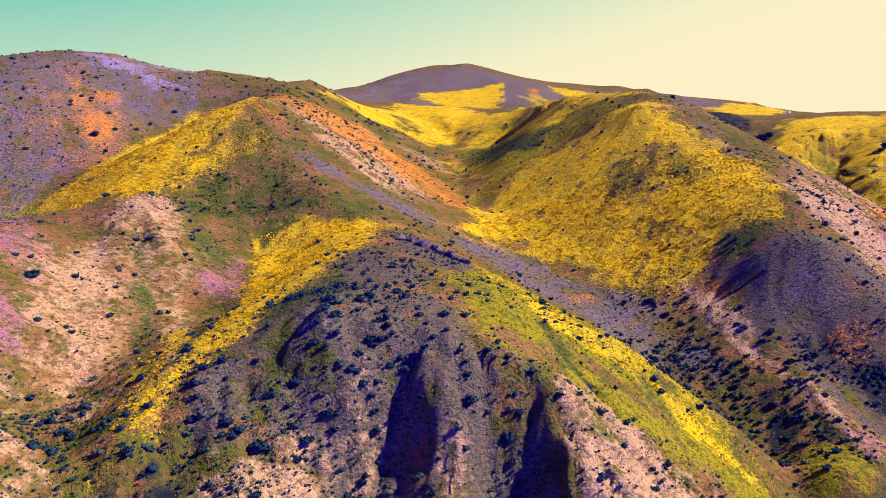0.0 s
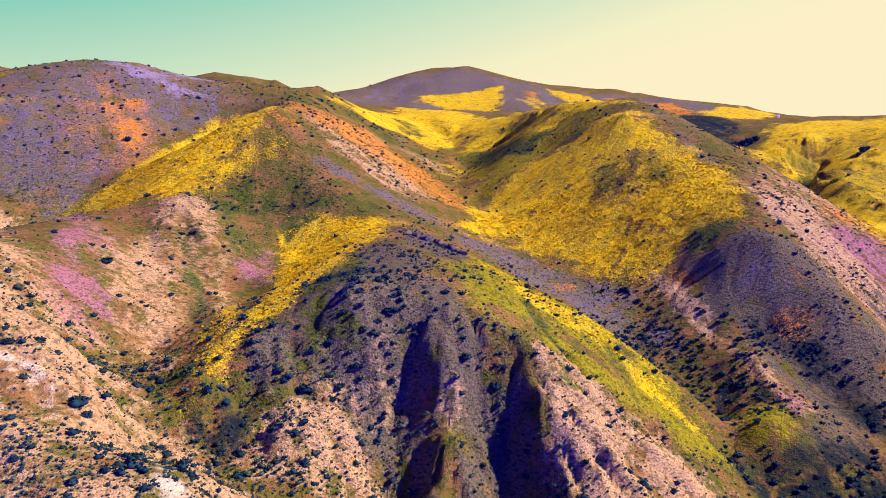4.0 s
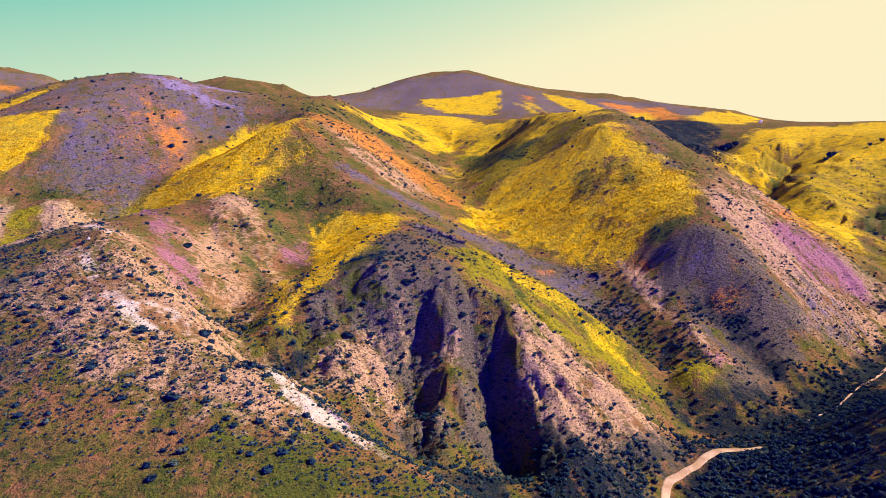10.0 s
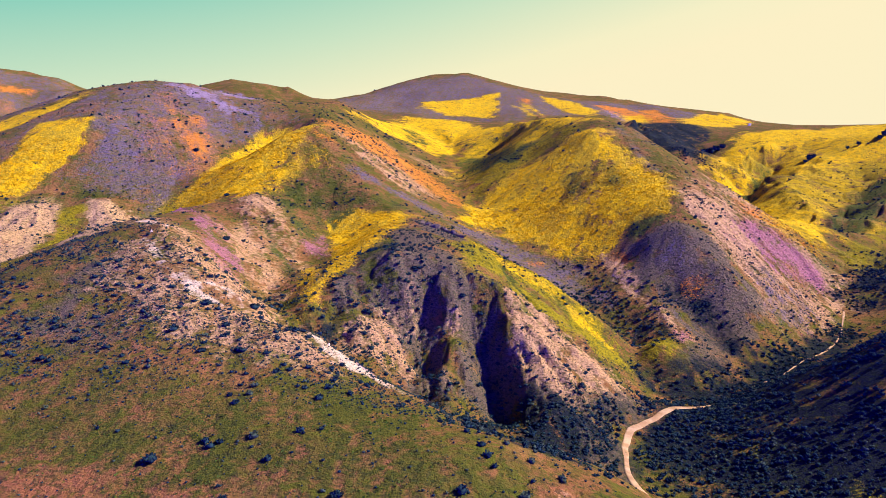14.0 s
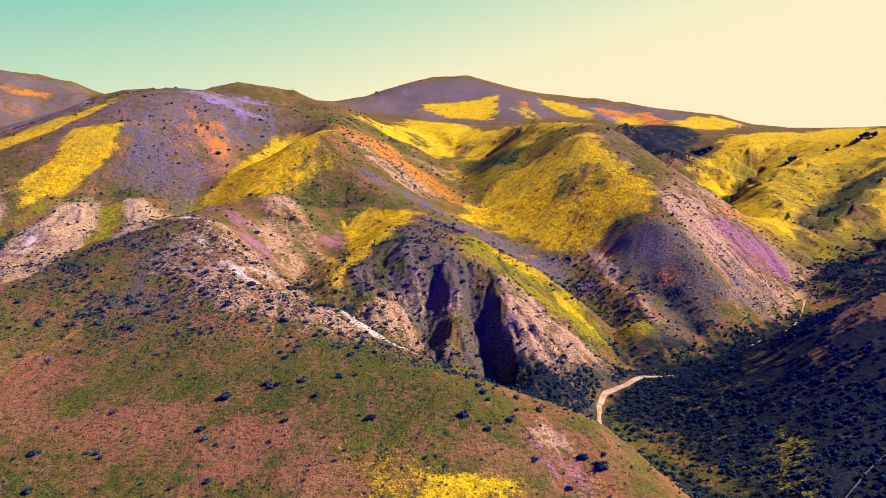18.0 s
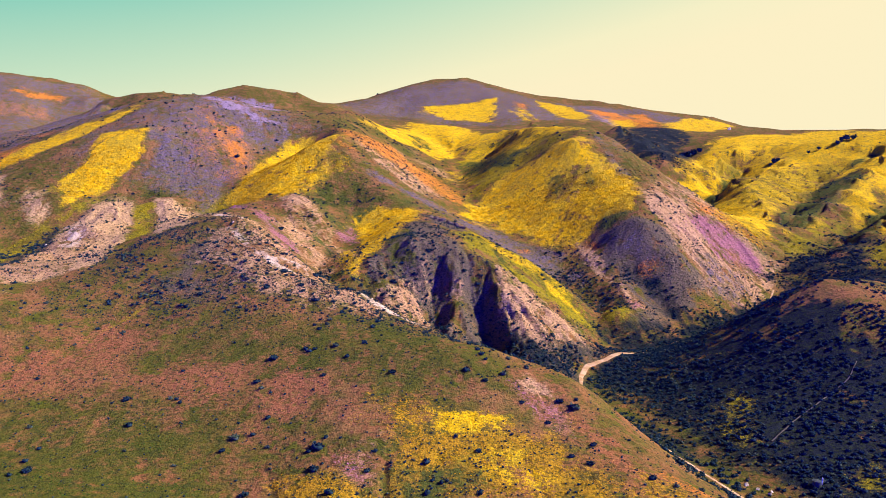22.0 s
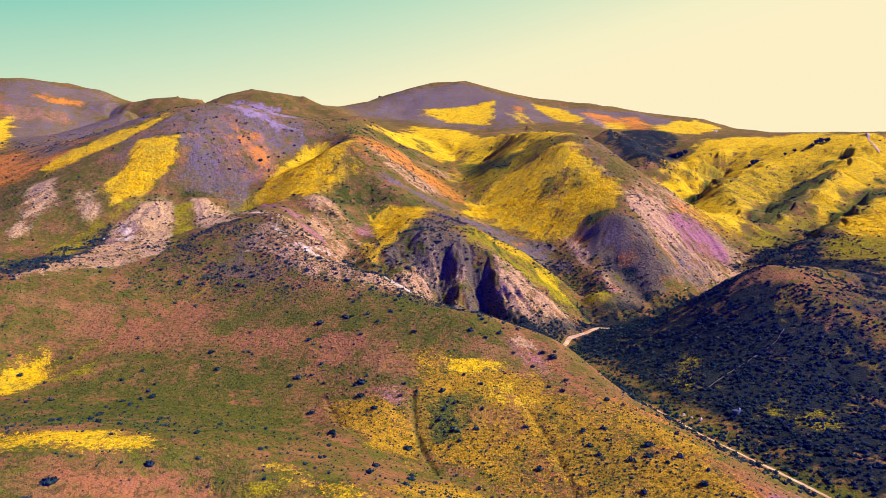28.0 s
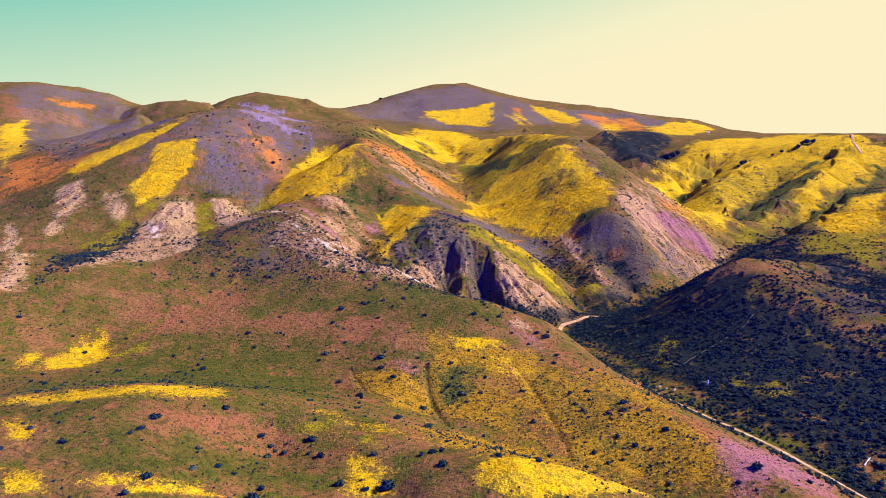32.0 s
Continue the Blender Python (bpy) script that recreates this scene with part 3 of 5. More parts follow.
patch("gold", .8, (39, -52), (57, -77), (66, -104), (52, -109), (43, -72))
patch("earth", .8, (57, -126), (104, -97), (106, -124), (85, -160), (58, -162))
patch("magenta", .45, (73, -124), (101, -102), (100, -131), (83, -162), (59, -162), (62, -147))
patch("yellow", .6, (-138, -140), (-110, -136), (-89, -129), (-67, -139), (-41, -139), (-43, -143), (-67, -142), (-82, -147), (-101, -148), (-133, -147))
patch("yellow", .9, (-123, -162), (-109, -169), (-107, -175), (-114, -176))
patch("yellow", .95, (-80, -194), (-78, -190), (-69, -186), (-57, -187))
patch("yellow", .95, (-3, -177), (2, -174), (14, -175), (34, -174), (5, -193), (-6, -185))
patch("yellow", .7, (-42, -158), (-35, -161), (-25, -182), (-37, -182))
patch("yellow", .9, (-174, -68), (-174, -29), (-165, -22), (-153, -40), (-157, -61))
patch("gold", .6, (-50, -68), (-28, -78), (-15, -102), (-31, -94))
patch("yellow", .6, (-107, -187), (-100, -186), (-90, -196), (-101, -197))
patch("earth", .7, (-89, -153), (-61, -145), (-46, -159), (-65, -163), (-87, -167))
patch("pink", .6, (-144, 220), (-103, 177), (-78, 142), (-56, 109), (-64, 112), (-81, 132), (-108, 159))
patch("pink", .6, (-115, 222), (-108, 250), (-88, 217), (-67, 173), (-51, 123), (-88, 181))
patch("green", .6, (-112, 271), (-88, 283), (-72, 268), (-71, 235), (-95, 246))
patch("yellow", .25, (-43, -88), (-28, -74), (-11, -98), (7, -109), (23, -125), (21, -137), (-1, -127), (-22, -118))
patch("green", .5, (-134, -146), (-112, -145), (-83, -159), (-48, -149), (-27, -159), (-50, -181), (-82, -191), (-112, -180))
patch("green", .5, (-148, 10), (-121, 11), (-98, 38), (-55, 18), (-31, -16), (-75, -35), (-118, -35))
patch("gold", .5, (-11, -98), (36, -54), (51, -79), (54, -125), (53, -158), (11, -186))
patch("yellow", .3, (-21, -34), (-5, -30), (14, -40), (30, -38), (22, -59), (5, -58), (-16, -56))
patch("pink", .5, (-105, 90), (-64, 71), (-23, 39), (-37, 26), (-63, 36), (-97, 63))
patch("pink", .5, (-31, 137), (-10, 137), (17, 117), (16, 102), (-24, 102), (-34, 113))
patch("lime", .6, (280, 578), (390, 702), (410, 629), (303, 464), (225, 341))
patch("lime", .6, (419, 596), (522, 612), (546, 507), (469, 459), (390, 462))
patch("orange", .36, (-272, 421), (-220, 441), (-164, 430), (-158, 378), (-169, 305), (-215, 353))
patch("earth", .5, (-184, 480), (-129, 443), (-139, 403), (-160, 386))
patch("yellow", .45, (-50, -142), (-28, -143), (-9, -153), (4, -174), (-1, -181), (-15, -164), (-36, -153))
patch("gold", .6, (36, -54), (51, -86), (60, -126), (64, -145), (58, -140), (49, -105))
patch("lime", .3, (122, -2), (139, -2), (136, -44), (117, -54), (115, -32))
patch("lime", .25, (142, -24), (159, -21), (144, -71), (131, -69))
patch("brush", .45, (82, 331), (92, 329), (81, 298), (72, 307))
patch("brush", .4, (122, 353), (128, 348), (110, 303), (106, 311))
patch("brush", .4, (96, 324), (103, 320), (94, 301), (91, 309))
patch("brush", .5, (140, 328), (147, 312), (144, 276), (138, 288), (131, 303))
patch("brush", .5, (101, 257), (125, 258), (128, 242), (105, 236), (93, 237))
patch("brush", .5, (-114, 237), (-102, 255), (-91, 282), (-86, 274), (-98, 242))
patch("brush", .6, (347, 655), (438, 713), (407, 680), (333, 596))
patch("brush", .6, (338, 466), (445, 586), (509, 603), (428, 509), (340, 426))
patch("brush", .6, (319, 281), (386, 324), (408, 299), (352, 215), (324, 237))
patch("brush", .5, (-6, -75), (11, -65), (26, -76), (33, -98), (8, -98))
patch("brush", .5, (-27, -148), (-11, -98), (6, -118), (-5, -163))
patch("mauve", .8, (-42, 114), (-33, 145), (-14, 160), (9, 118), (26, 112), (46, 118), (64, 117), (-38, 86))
patch("mauve", .75, (76, 229), (127, 238), (148, 212), (142, 173), (120, 132), (100, 132), (92, 189))
patch("mauve", .55, (-137, 74), (-125, 100), (-110, 102), (-64, 71), (-23, 39), (-32, 30), (-71, 39), (-116, 42))
patch("lime", .9, (6, 190), (21, 229), (29, 179), (56, 220), (75, 194), (82, 159), (74, 134), (60, 120), (48, 123), (27, 113), (22, 118), (9, 121), (4, 142))
patch("lilac", .6, (-251, 464), (-231, 472), (-197, 475), (-162, 441), (-163, 424), (-183, 430), (-218, 449))
patch("lilac", .4, (-744, 1083), (-683, 1107), (-587, 961), (-660, 1008), (-754, 1023))
patch("lilac", .5, (-202, 1311), (-146, 1508), (-65, 1540), (-84, 1377), (-159, 1253))
patch("lilac", .5, (317, 1242), (362, 1217), (345, 1058), (314, 1057))
patch("green", .6, (-231, 299), (-191, 283), (-163, 263), (-181, 259), (-221, 280))
patch("mauve", .5, (-158, 1150), (-103, 1294), (79, 1143), (-7, 1084))
patch("scrub", .7, (278, 300), (349, 365), (352, 301), (332, 195), (248, 70), (237, 120), (176, 79))
patch("scrub", .5, (184, 56), (246, 116), (224, 35), (187, -21), (186, 15))
patch("yellow", .8, (382, 335), (439, 356), (363, 241), (364, 296))
patch("green", .6, (-102, 9), (-62, 15), (-36, 18), (-19, -6), (-40, -20), (-77, -19))
patch("green", .6, (-50, 27), (-24, 31), (-5, 4), (-11, -8), (-30, -3))
patch("pink", .6, (182, 354), (209, 328), (234, 302), (247, 269), (204, 207), (161, 181), (144, 185), (147, 225), (145, 275))
patch("mauve", .5, (92, 189), (142, 173), (113, 112), (88, 137))
# crag's lower face: scrub and the shade on it, both in one colour
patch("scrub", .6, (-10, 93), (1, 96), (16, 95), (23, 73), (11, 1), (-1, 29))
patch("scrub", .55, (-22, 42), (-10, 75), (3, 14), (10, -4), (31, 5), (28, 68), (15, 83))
# ridge flank and face turned from the sun: scrub colour carries their shade
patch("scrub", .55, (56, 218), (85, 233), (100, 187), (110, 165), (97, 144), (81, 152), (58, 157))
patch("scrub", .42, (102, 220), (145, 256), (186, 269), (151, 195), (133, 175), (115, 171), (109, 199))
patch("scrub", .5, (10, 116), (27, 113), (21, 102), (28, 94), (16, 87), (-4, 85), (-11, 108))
patch("yellow", .8, (7, 527), (28, 648), (72, 638), (130, 441), (77, 404), (26, 371))
patch("brush", .55, (335, 460), (415, 542), (470, 545), (380, 455), (298, 363))
patch("brush", .55, (282, 310), (353, 378), (440, 439), (420, 407), (329, 327))
patch("lime", .5, (-169, -61), (-157, -18), (-139, 15), (-126, 43), (-124, 40), (-138, 11), (-154, -22), (-165, -68))
patch("purple", .6, (-827, 952), (-658, 987), (-307, 436), (-339, 375), (-470, 481), (-641, 663))
patch("green", .5, (-408, 305), (-374, 335), (-305, 303), (-290, 253), (-330, 227), (-352, 219))
patch("green", .6, (-257, 256), (-243, 265), (-225, 287), (-190, 280), (-177, 264), (-197, 265), (-229, 264), (-242, 233))
patch("scrub", .4, (-234, 155), (-129, 47), (-120, 58), (-199, 164))
patch("green", .7, (-161, -74), (-136, -45), (-93, -34), (-45, -58), (-48, -104), (-92, -103), (-133, -114))
patch("earth", .8, (-68, 0), (-48, 9), (-31, -24), (-52, -37), (-67, -27))
patch("earth", .7, (-128, 7), (-85, -12), (-70, -35), (-100, -25))
patch("earth", .7, (30, -27), (45, -43), (52, -76), (40, -78), (30, -53))
patch("orange", .4, (53, -108), (64, -126), (74, -135), (59, -137))
patch("orange", .3, (-789, 892), (-692, 931), (-469, 675), (-637, 866), (-743, 819))
patch("scrub", .5, (94, 161), (106, 151), (131, 156), (141, 154), (112, 111), (85, 118), (78, 133))
patch("mauve", .5, (94, 207), (115, 191), (135, 164), (151, 170), (176, 208), (141, 204))
patch("yellow", 0.45, (8, 200), (27, 197), (45, 186), (60, 173), (70, 161), (79, 150), (70, 140), (52, 140), (36, 150), (22, 165), (10, 180))
# dark hill again: scrub colour doubles as the shade of its sun-averted side
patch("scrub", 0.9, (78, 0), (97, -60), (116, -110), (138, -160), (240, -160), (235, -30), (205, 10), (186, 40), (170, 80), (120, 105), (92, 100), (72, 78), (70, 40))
# far hollow between the ridges: more of its shade put into the cover
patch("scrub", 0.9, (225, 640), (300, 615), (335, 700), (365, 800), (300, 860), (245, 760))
patch("scrub", 0.75, (205, 110), (300, 140), (330, 60), (240, 0), (205, 40))
patch("green", 0.75, (62, 82), (74, 78), (71, 40), (80, 0), (99, -60), (118, -110), (140, -160), (120, -160), (104, -110), (86, -58), (70, -4), (60, 38), (58, 70))
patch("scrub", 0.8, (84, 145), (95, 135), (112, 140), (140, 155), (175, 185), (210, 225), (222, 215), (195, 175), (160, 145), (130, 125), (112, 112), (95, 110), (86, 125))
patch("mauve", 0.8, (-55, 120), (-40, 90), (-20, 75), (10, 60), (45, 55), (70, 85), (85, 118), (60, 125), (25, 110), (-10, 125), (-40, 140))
# scrub along the crag's foot, with painted shade in the same tone
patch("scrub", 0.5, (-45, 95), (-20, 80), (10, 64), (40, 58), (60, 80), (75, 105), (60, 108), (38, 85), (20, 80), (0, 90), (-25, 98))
patch("lime", 0.95, (6, 204), (27, 198), (45, 187), (60, 174), (70, 162), (80, 150), (72, 138), (54, 136), (36, 144), (20, 160), (6, 178))
# wider scrub down to the road, the hill's shade painted in with it
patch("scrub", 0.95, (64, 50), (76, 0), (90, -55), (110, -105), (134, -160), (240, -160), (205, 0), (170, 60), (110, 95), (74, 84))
patch("brush", 0.85, (400, 704), (322, 575), (270, 505), (250, 450), (268, 446), (290, 495), (340, 565), (410, 680))
patch("brush", 0.8, (520, 600), (425, 540), (296, 392), (312, 378), (438, 520), (524, 580))
patch("brush", 0.85, (540, 512), (444, 430), (352, 356), (282, 300), (296, 280), (366, 334), (456, 410), (546, 490))
patch("brush", 0.4, (250, 450), (230, 380), (222, 300), (205, 225), (218, 215), (245, 262), (270, 305), (262, 380), (268, 446))
patch("purple", 0.6, (340, 520), (400, 560), (450, 600), (420, 600), (360, 550))

# stands with a close edge, laid one over the other; some dark ones hold painted shade
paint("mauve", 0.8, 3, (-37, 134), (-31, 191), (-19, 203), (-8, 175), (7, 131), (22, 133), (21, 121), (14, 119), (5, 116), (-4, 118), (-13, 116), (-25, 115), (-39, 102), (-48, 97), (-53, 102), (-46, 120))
dab("earth", 0.42, 3, (-34, 156), (-20, 188), (-8, 160), (5, 132), (-4, 128), (-15, 128), (-26, 125))
dab("green", 0.53, 2.5, (-40, 116), (-39, 130), (-36, 159), (-27, 174), (-21, 133), (-27, 130), (-29, 122), (-29, 116), (-32, 110), (-37, 110))
dab("green", 0.5, 2.5, (-29, 151), (-24, 152), (-19, 129), (-25, 129))
dab("green", 0.5, 2.5, (-25, 125), (-20, 123), (-16, 121), (-22, 117), (-26, 121))
# crag's dark left flank: growth, and its shade as colour
paint("scrub", 0.7, 3, (-57, 96), (-52, 109), (-43, 111), (-38, 102), (-39, 87), (-49, 92))
# lower crag face: soil tone kept dark to paint in the chutes' shade
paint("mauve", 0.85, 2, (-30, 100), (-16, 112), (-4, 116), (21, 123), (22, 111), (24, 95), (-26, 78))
paint("pink", 0.72, 2, (-39, 104), (-32, 108), (-27, 111), (-21, 107), (-15, 103), (-12, 90), (-20, 83), (-30, 83), (-38, 86))
paint("pink", 0.59, 1.5, (-1, 113), (2, 115), (4, 110), (3, 100), (2, 90), (-3, 88), (-2, 101))
dab("pink", 0.51, 1.5, (-14, 115), (-10, 117), (-10, 112), (-14, 109), (-17, 112))
paint("yellow", 0.95, 2, (-59, 97), (-57, 111), (-51, 122), (-52, 157), (-62, 213), (-69, 236), (-58, 247), (-37, 244), (-24, 227), (-32, 200), (-39, 166), (-39, 129), (-45, 120), (-50, 107), (-56, 97))
dab("brush", 0.59, 2, (-68, 239), (-64, 254), (-51, 249), (-57, 238), (-64, 227))
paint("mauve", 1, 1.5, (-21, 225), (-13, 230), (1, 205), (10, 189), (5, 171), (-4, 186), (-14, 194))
dab("tan", 0.5, 1.5, (-14, 138), (-7, 141), (2, 135), (7, 131), (0, 128), (-9, 134))
paint("lime", 0.9, 1.5, (3, 180), (13, 190), (28, 174), (41, 168), (49, 160), (58, 151), (70, 149), (78, 146), (73, 135), (66, 132), (55, 131), (46, 132), (37, 135), (28, 136), (24, 141), (14, 138), (8, 132), (4, 151))
dab("yellow", 0.6, 1.2, (13, 189), (28, 173), (41, 167), (49, 160), (58, 151), (69, 148), (77, 146), (70, 141), (58, 145), (49, 152), (39, 158), (26, 159))
dab("brush", 0.81, 1, (23, 158), (25, 159), (29, 146), (33, 138), (30, 133), (25, 136))
dab("brush", 0.68, 1, (46, 157), (49, 158), (52, 148), (53, 139), (51, 139), (48, 148))
dab("brush", 0.51, 1.5, (4, 172), (12, 177), (14, 143), (7, 136))
dab("tan", 0.8, 1, (48, 156), (50, 156), (52, 148), (50, 146))
paint("pink", 0.81, 1.5, (22, 133), (28, 133), (36, 133), (45, 129), (54, 128), (64, 127), (73, 126), (78, 119), (78, 115), (26, 94), (25, 103), (23, 110), (21, 116), (20, 121))
dab("mauve", 0.7, 1.5, (34, 129), (45, 128), (54, 127), (50, 123), (39, 122))
dab("mauve", 0.6, 2, (38, 110), (50, 114), (59, 108), (54, 103), (43, 101))
paint("scrub", 0.75, 2, (30, 92), (38, 88), (42, 64), (21, 7), (13, 11), (19, 90))
dab("mauve", 0.8, 2, (28, 100), (36, 96), (44, 82), (47, 65), (38, 63), (29, 88))
dab("green", 0.37, 3, (44, 108), (55, 103), (66, 96), (57, 72), (51, 81), (45, 92))
paint("lime", 0.54, 2, (-1, 81), (6, 88), (11, 86), (6, 74), (1, 74))
paint("earth", 0.38, 4, (-131, 172), (-143, 231), (-127, 252), (-88, 227), (-67, 218), (-51, 122), (-56, 103), (-73, 118), (-87, 117), (-102, 126))
paint("pink", 0.77, 2, (-122, 247), (-104, 254), (-86, 220), (-88, 210), (-105, 221))
paint("pink", 0.6, 2.5, (-102, 168), (-109, 207), (-97, 195), (-78, 157), (-64, 115), (-57, 103), (-66, 108), (-79, 120), (-89, 130))
paint("tan", 0.9, 2, (-82, 193), (-70, 181), (-53, 142), (-53, 123), (-63, 146))
dab("yellow", 0.66, 2, (-64, 146), (-63, 177), (-51, 138), (-53, 118), (-58, 122))
paint("magenta", 0.76, 2, (-116, 163), (-120, 184), (-102, 153), (-87, 132), (-81, 119), (-79, 111), (-84, 111), (-91, 115), (-98, 122))
dab("magenta", 0.4, 2, (-107, 131), (-104, 136), (-86, 115), (-86, 110))
paint("magenta", 0.72, 1.5, (-72, 196), (-67, 225), (-60, 201), (-63, 186), (-66, 188))
dab("magenta", 0.48, 1.5, (-71, 191), (-63, 186), (-64, 179), (-70, 185))
dab("green", 0.43, 2, (-124, 231), (-108, 209), (-103, 187), (-120, 213))
dab("brush", 0.59, 2, (-103, 253), (-94, 256), (-68, 214), (-75, 204), (-85, 218))
dab("brush", 0.51, 2, (-99, 209), (-79, 184), (-55, 123), (-64, 133), (-86, 180))
dab("purple", 0.41, 2, (-86, 182), (-68, 162), (-53, 122), (-62, 131))
paint("scrub", 0.6, 2.5, (-58, 97), (-70, 111), (-78, 117), (-74, 118), (-58, 103), (-56, 113), (-55, 104))
paint("green", 0.53, 3, (-82, 284), (-70, 289), (-51, 264), (-33, 252), (-22, 237), (-37, 244), (-59, 252), (-79, 267))
dab("brush", 0.42, 3, (-95, 267), (-81, 277), (-60, 254), (-67, 218), (-81, 228))
paint("pink", 0.59, 4, (-211, 261), (-120, 150), (-92, 123), (-75, 115), (-52, 93), (-37, 84), (-22, 77), (-40, 39), (-65, 63), (-93, 83))
paint("pink", 0.59, 4, (-118, 113), (-76, 75), (-51, 65), (-34, 52), (-23, 53), (-30, 30), (-48, 33), (-75, 42), (-100, 56), (-121, 76), (-125, 104))
dab("earth", 0.42, 4, (-135, 82), (-132, 101), (-108, 76), (-79, 49), (-54, 35), (-61, 26), (-91, 35), (-112, 48))
paint("pale", 0.68, 1.2, (-94, 86), (-89, 83), (-81, 77), (-72, 70), (-76, 70), (-83, 74))
paint("pale", 0.68, 1.2, (-48, 71), (-42, 62), (-35, 56), (-30, 52), (-25, 62), (-33, 42), (-39, 52))
dab("pale", 0.54, 1.2, (-136, 151), (-130, 153), (-109, 123), (-110, 117))
dab("pale", 0.48, 1.2, (-80, 83), (-74, 84), (-62, 75), (-65, 72), (-73, 76))
paint("pale", 0.61, 1, (-116, 110), (-111, 107), (-95, 87), (-82, 77), (-72, 70), (-78, 71), (-94, 82))
paint("pale", 0.68, 1, (-39, 56), (-35, 55), (-25, 50), (-14, 37), (-7, 30), (-12, 29), (-22, 38), (-32, 42))
dab("lilac", 0.56, 1, (-33, 68), (-25, 53), (-22, 48), (-26, 44))
dab("green", 0.37, 2, (-91, 88), (-87, 87), (-83, 81), (-87, 81))
paint("mauve", 0.45, 4, (-144, 96), (-130, 110), (-104, 90), (-86, 62), (-94, 54), (-122, 63))
paint("purple", 0.54, 6, (-305, 409), (-272, 454), (-236, 468), (-193, 447), (-148, 423), (-150, 404), (-162, 356), (-169, 309), (-189, 300), (-221, 304), (-236, 301))
dab("orange", 0.3, 6, (-246, 389), (-208, 364), (-170, 358), (-163, 367), (-179, 329), (-198, 334), (-219, 352))
dab("green", 0.31, 8, (-209, 436), (-165, 427), (-153, 415), (-169, 382), (-197, 389))
paint("lilac", 0.63, 4, (-246, 466), (-220, 472), (-184, 457), (-150, 431), (-139, 421), (-159, 422), (-191, 441), (-219, 459))
dab("lime", 0.63, 5, (-212, 295), (-182, 298), (-172, 276), (-185, 266), (-208, 282))
dab("lilac", 0.35, 3, (-234, 301), (-219, 300), (-194, 281), (-189, 268), (-211, 282))
paint("yellow", 0.95, 3, (-171, 276), (-169, 309), (-162, 356), (-150, 405), (-130, 411), (-99, 326), (-107, 300), (-110, 279), (-120, 261), (-136, 261))
paint("green", 0.37, 5, (-98, 326), (-90, 339), (-77, 314), (-77, 285), (-91, 283), (-96, 271), (-107, 276), (-104, 300))
paint("orange", 0.52, 3, (-99, 333), (-91, 336), (-73, 327), (-81, 317))
paint("pink", 0.64, 4, (-81, 343), (-66, 478), (-25, 389), (1, 331), (-14, 304), (-39, 305), (-62, 320))
paint("orange", 0.52, 4, (-85, 387), (-70, 514), (-45, 496), (-10, 380), (13, 373), (8, 325), (-12, 334), (-37, 355), (-64, 351), (-74, 340))
paint("purple", 0.48, 3, (-74, 320), (-50, 299), (-25, 289), (-8, 280), (10, 290), (-7, 264), (-30, 273), (-55, 293))
paint("green", 0.5, 5, (-127, 472), (-119, 554), (-89, 543), (-72, 532), (-87, 400), (-110, 401))
paint("green", 0.43, 4, (-73, 559), (-42, 522), (2, 454), (17, 387), (14, 373), (-11, 424), (-45, 496))
paint("lilac", 0.28, 4, (-143, 434), (-130, 467), (-110, 401), (-133, 413))
paint("purple", 0.95, 3, (12, 266), (38, 278), (47, 258), (66, 248), (79, 239), (75, 218), (74, 194), (56, 165), (50, 216), (35, 227), (22, 246))
dab("orange", 0.36, 2, (45, 245), (56, 249), (57, 241), (46, 236))
paint("scrub", 0.5, 3, (63, 222), (74, 218), (91, 219), (97, 193), (102, 166), (89, 171), (68, 160))
dab("purple", 0.41, 3, (65, 220), (78, 217), (86, 199), (70, 156), (70, 196))
paint("lime", 0.81, 5, (8, 557), (25, 599), (74, 597), (96, 473), (118, 422), (93, 395), (62, 391), (30, 367), (17, 359), (19, 445))
dab("yellow", 0.57, 5, (16, 598), (63, 601), (94, 466), (74, 448), (41, 513), (21, 514))
dab("brush", 0.68, 4, (7, 525), (29, 569), (62, 455), (87, 449), (58, 416), (31, 430), (14, 503))
paint("yellow", 0.95, 4, (9, 298), (26, 363), (57, 385), (88, 391), (115, 378), (127, 371), (128, 328), (145, 312), (138, 268), (131, 252), (110, 256), (102, 247), (84, 248), (67, 252), (44, 278), (34, 296))
paint("lime", 0.55, 4, (87, 347), (103, 346), (125, 340), (120, 303), (108, 305), (93, 304), (78, 306))
dab("brush", 0.45, 4, (88, 338), (100, 339), (92, 313), (80, 310))
dab("brush", 0.45, 3, (111, 340), (120, 337), (113, 309), (109, 317))
paint("brush", 0.64, 3, (107, 256), (118, 256), (131, 252), (122, 240), (107, 237), (100, 242))
dab("brush", 0.42, 2, (49, 282), (60, 275), (56, 268), (49, 272))
paint("green", 0.46, 5, (123, 421), (143, 410), (154, 375), (167, 336), (151, 291), (145, 314), (139, 341), (131, 372))
dab("purple", 0.41, 4, (147, 438), (389, 1109), (150, 345), (142, 360))
paint("yellow", 0.9, 5, (-86, 561), (-69, 716), (-17, 723), (27, 700), (8, 585), (-8, 545), (-35, 578), (-66, 562))
dab("brush", 0.59, 5, (-55, 625), (-27, 647), (-14, 589), (-36, 584))
dab("purple", 0.41, 4, (-15, 642), (3, 648), (-0, 592), (-11, 591))
paint("pink", 0.85, 3, (150, 289), (167, 300), (184, 285), (195, 273), (212, 262), (167, 192), (170, 214), (157, 226), (150, 241), (139, 257))
dab("magenta", 0.64, 3, (168, 266), (190, 281), (212, 262), (191, 229), (180, 247), (158, 242))
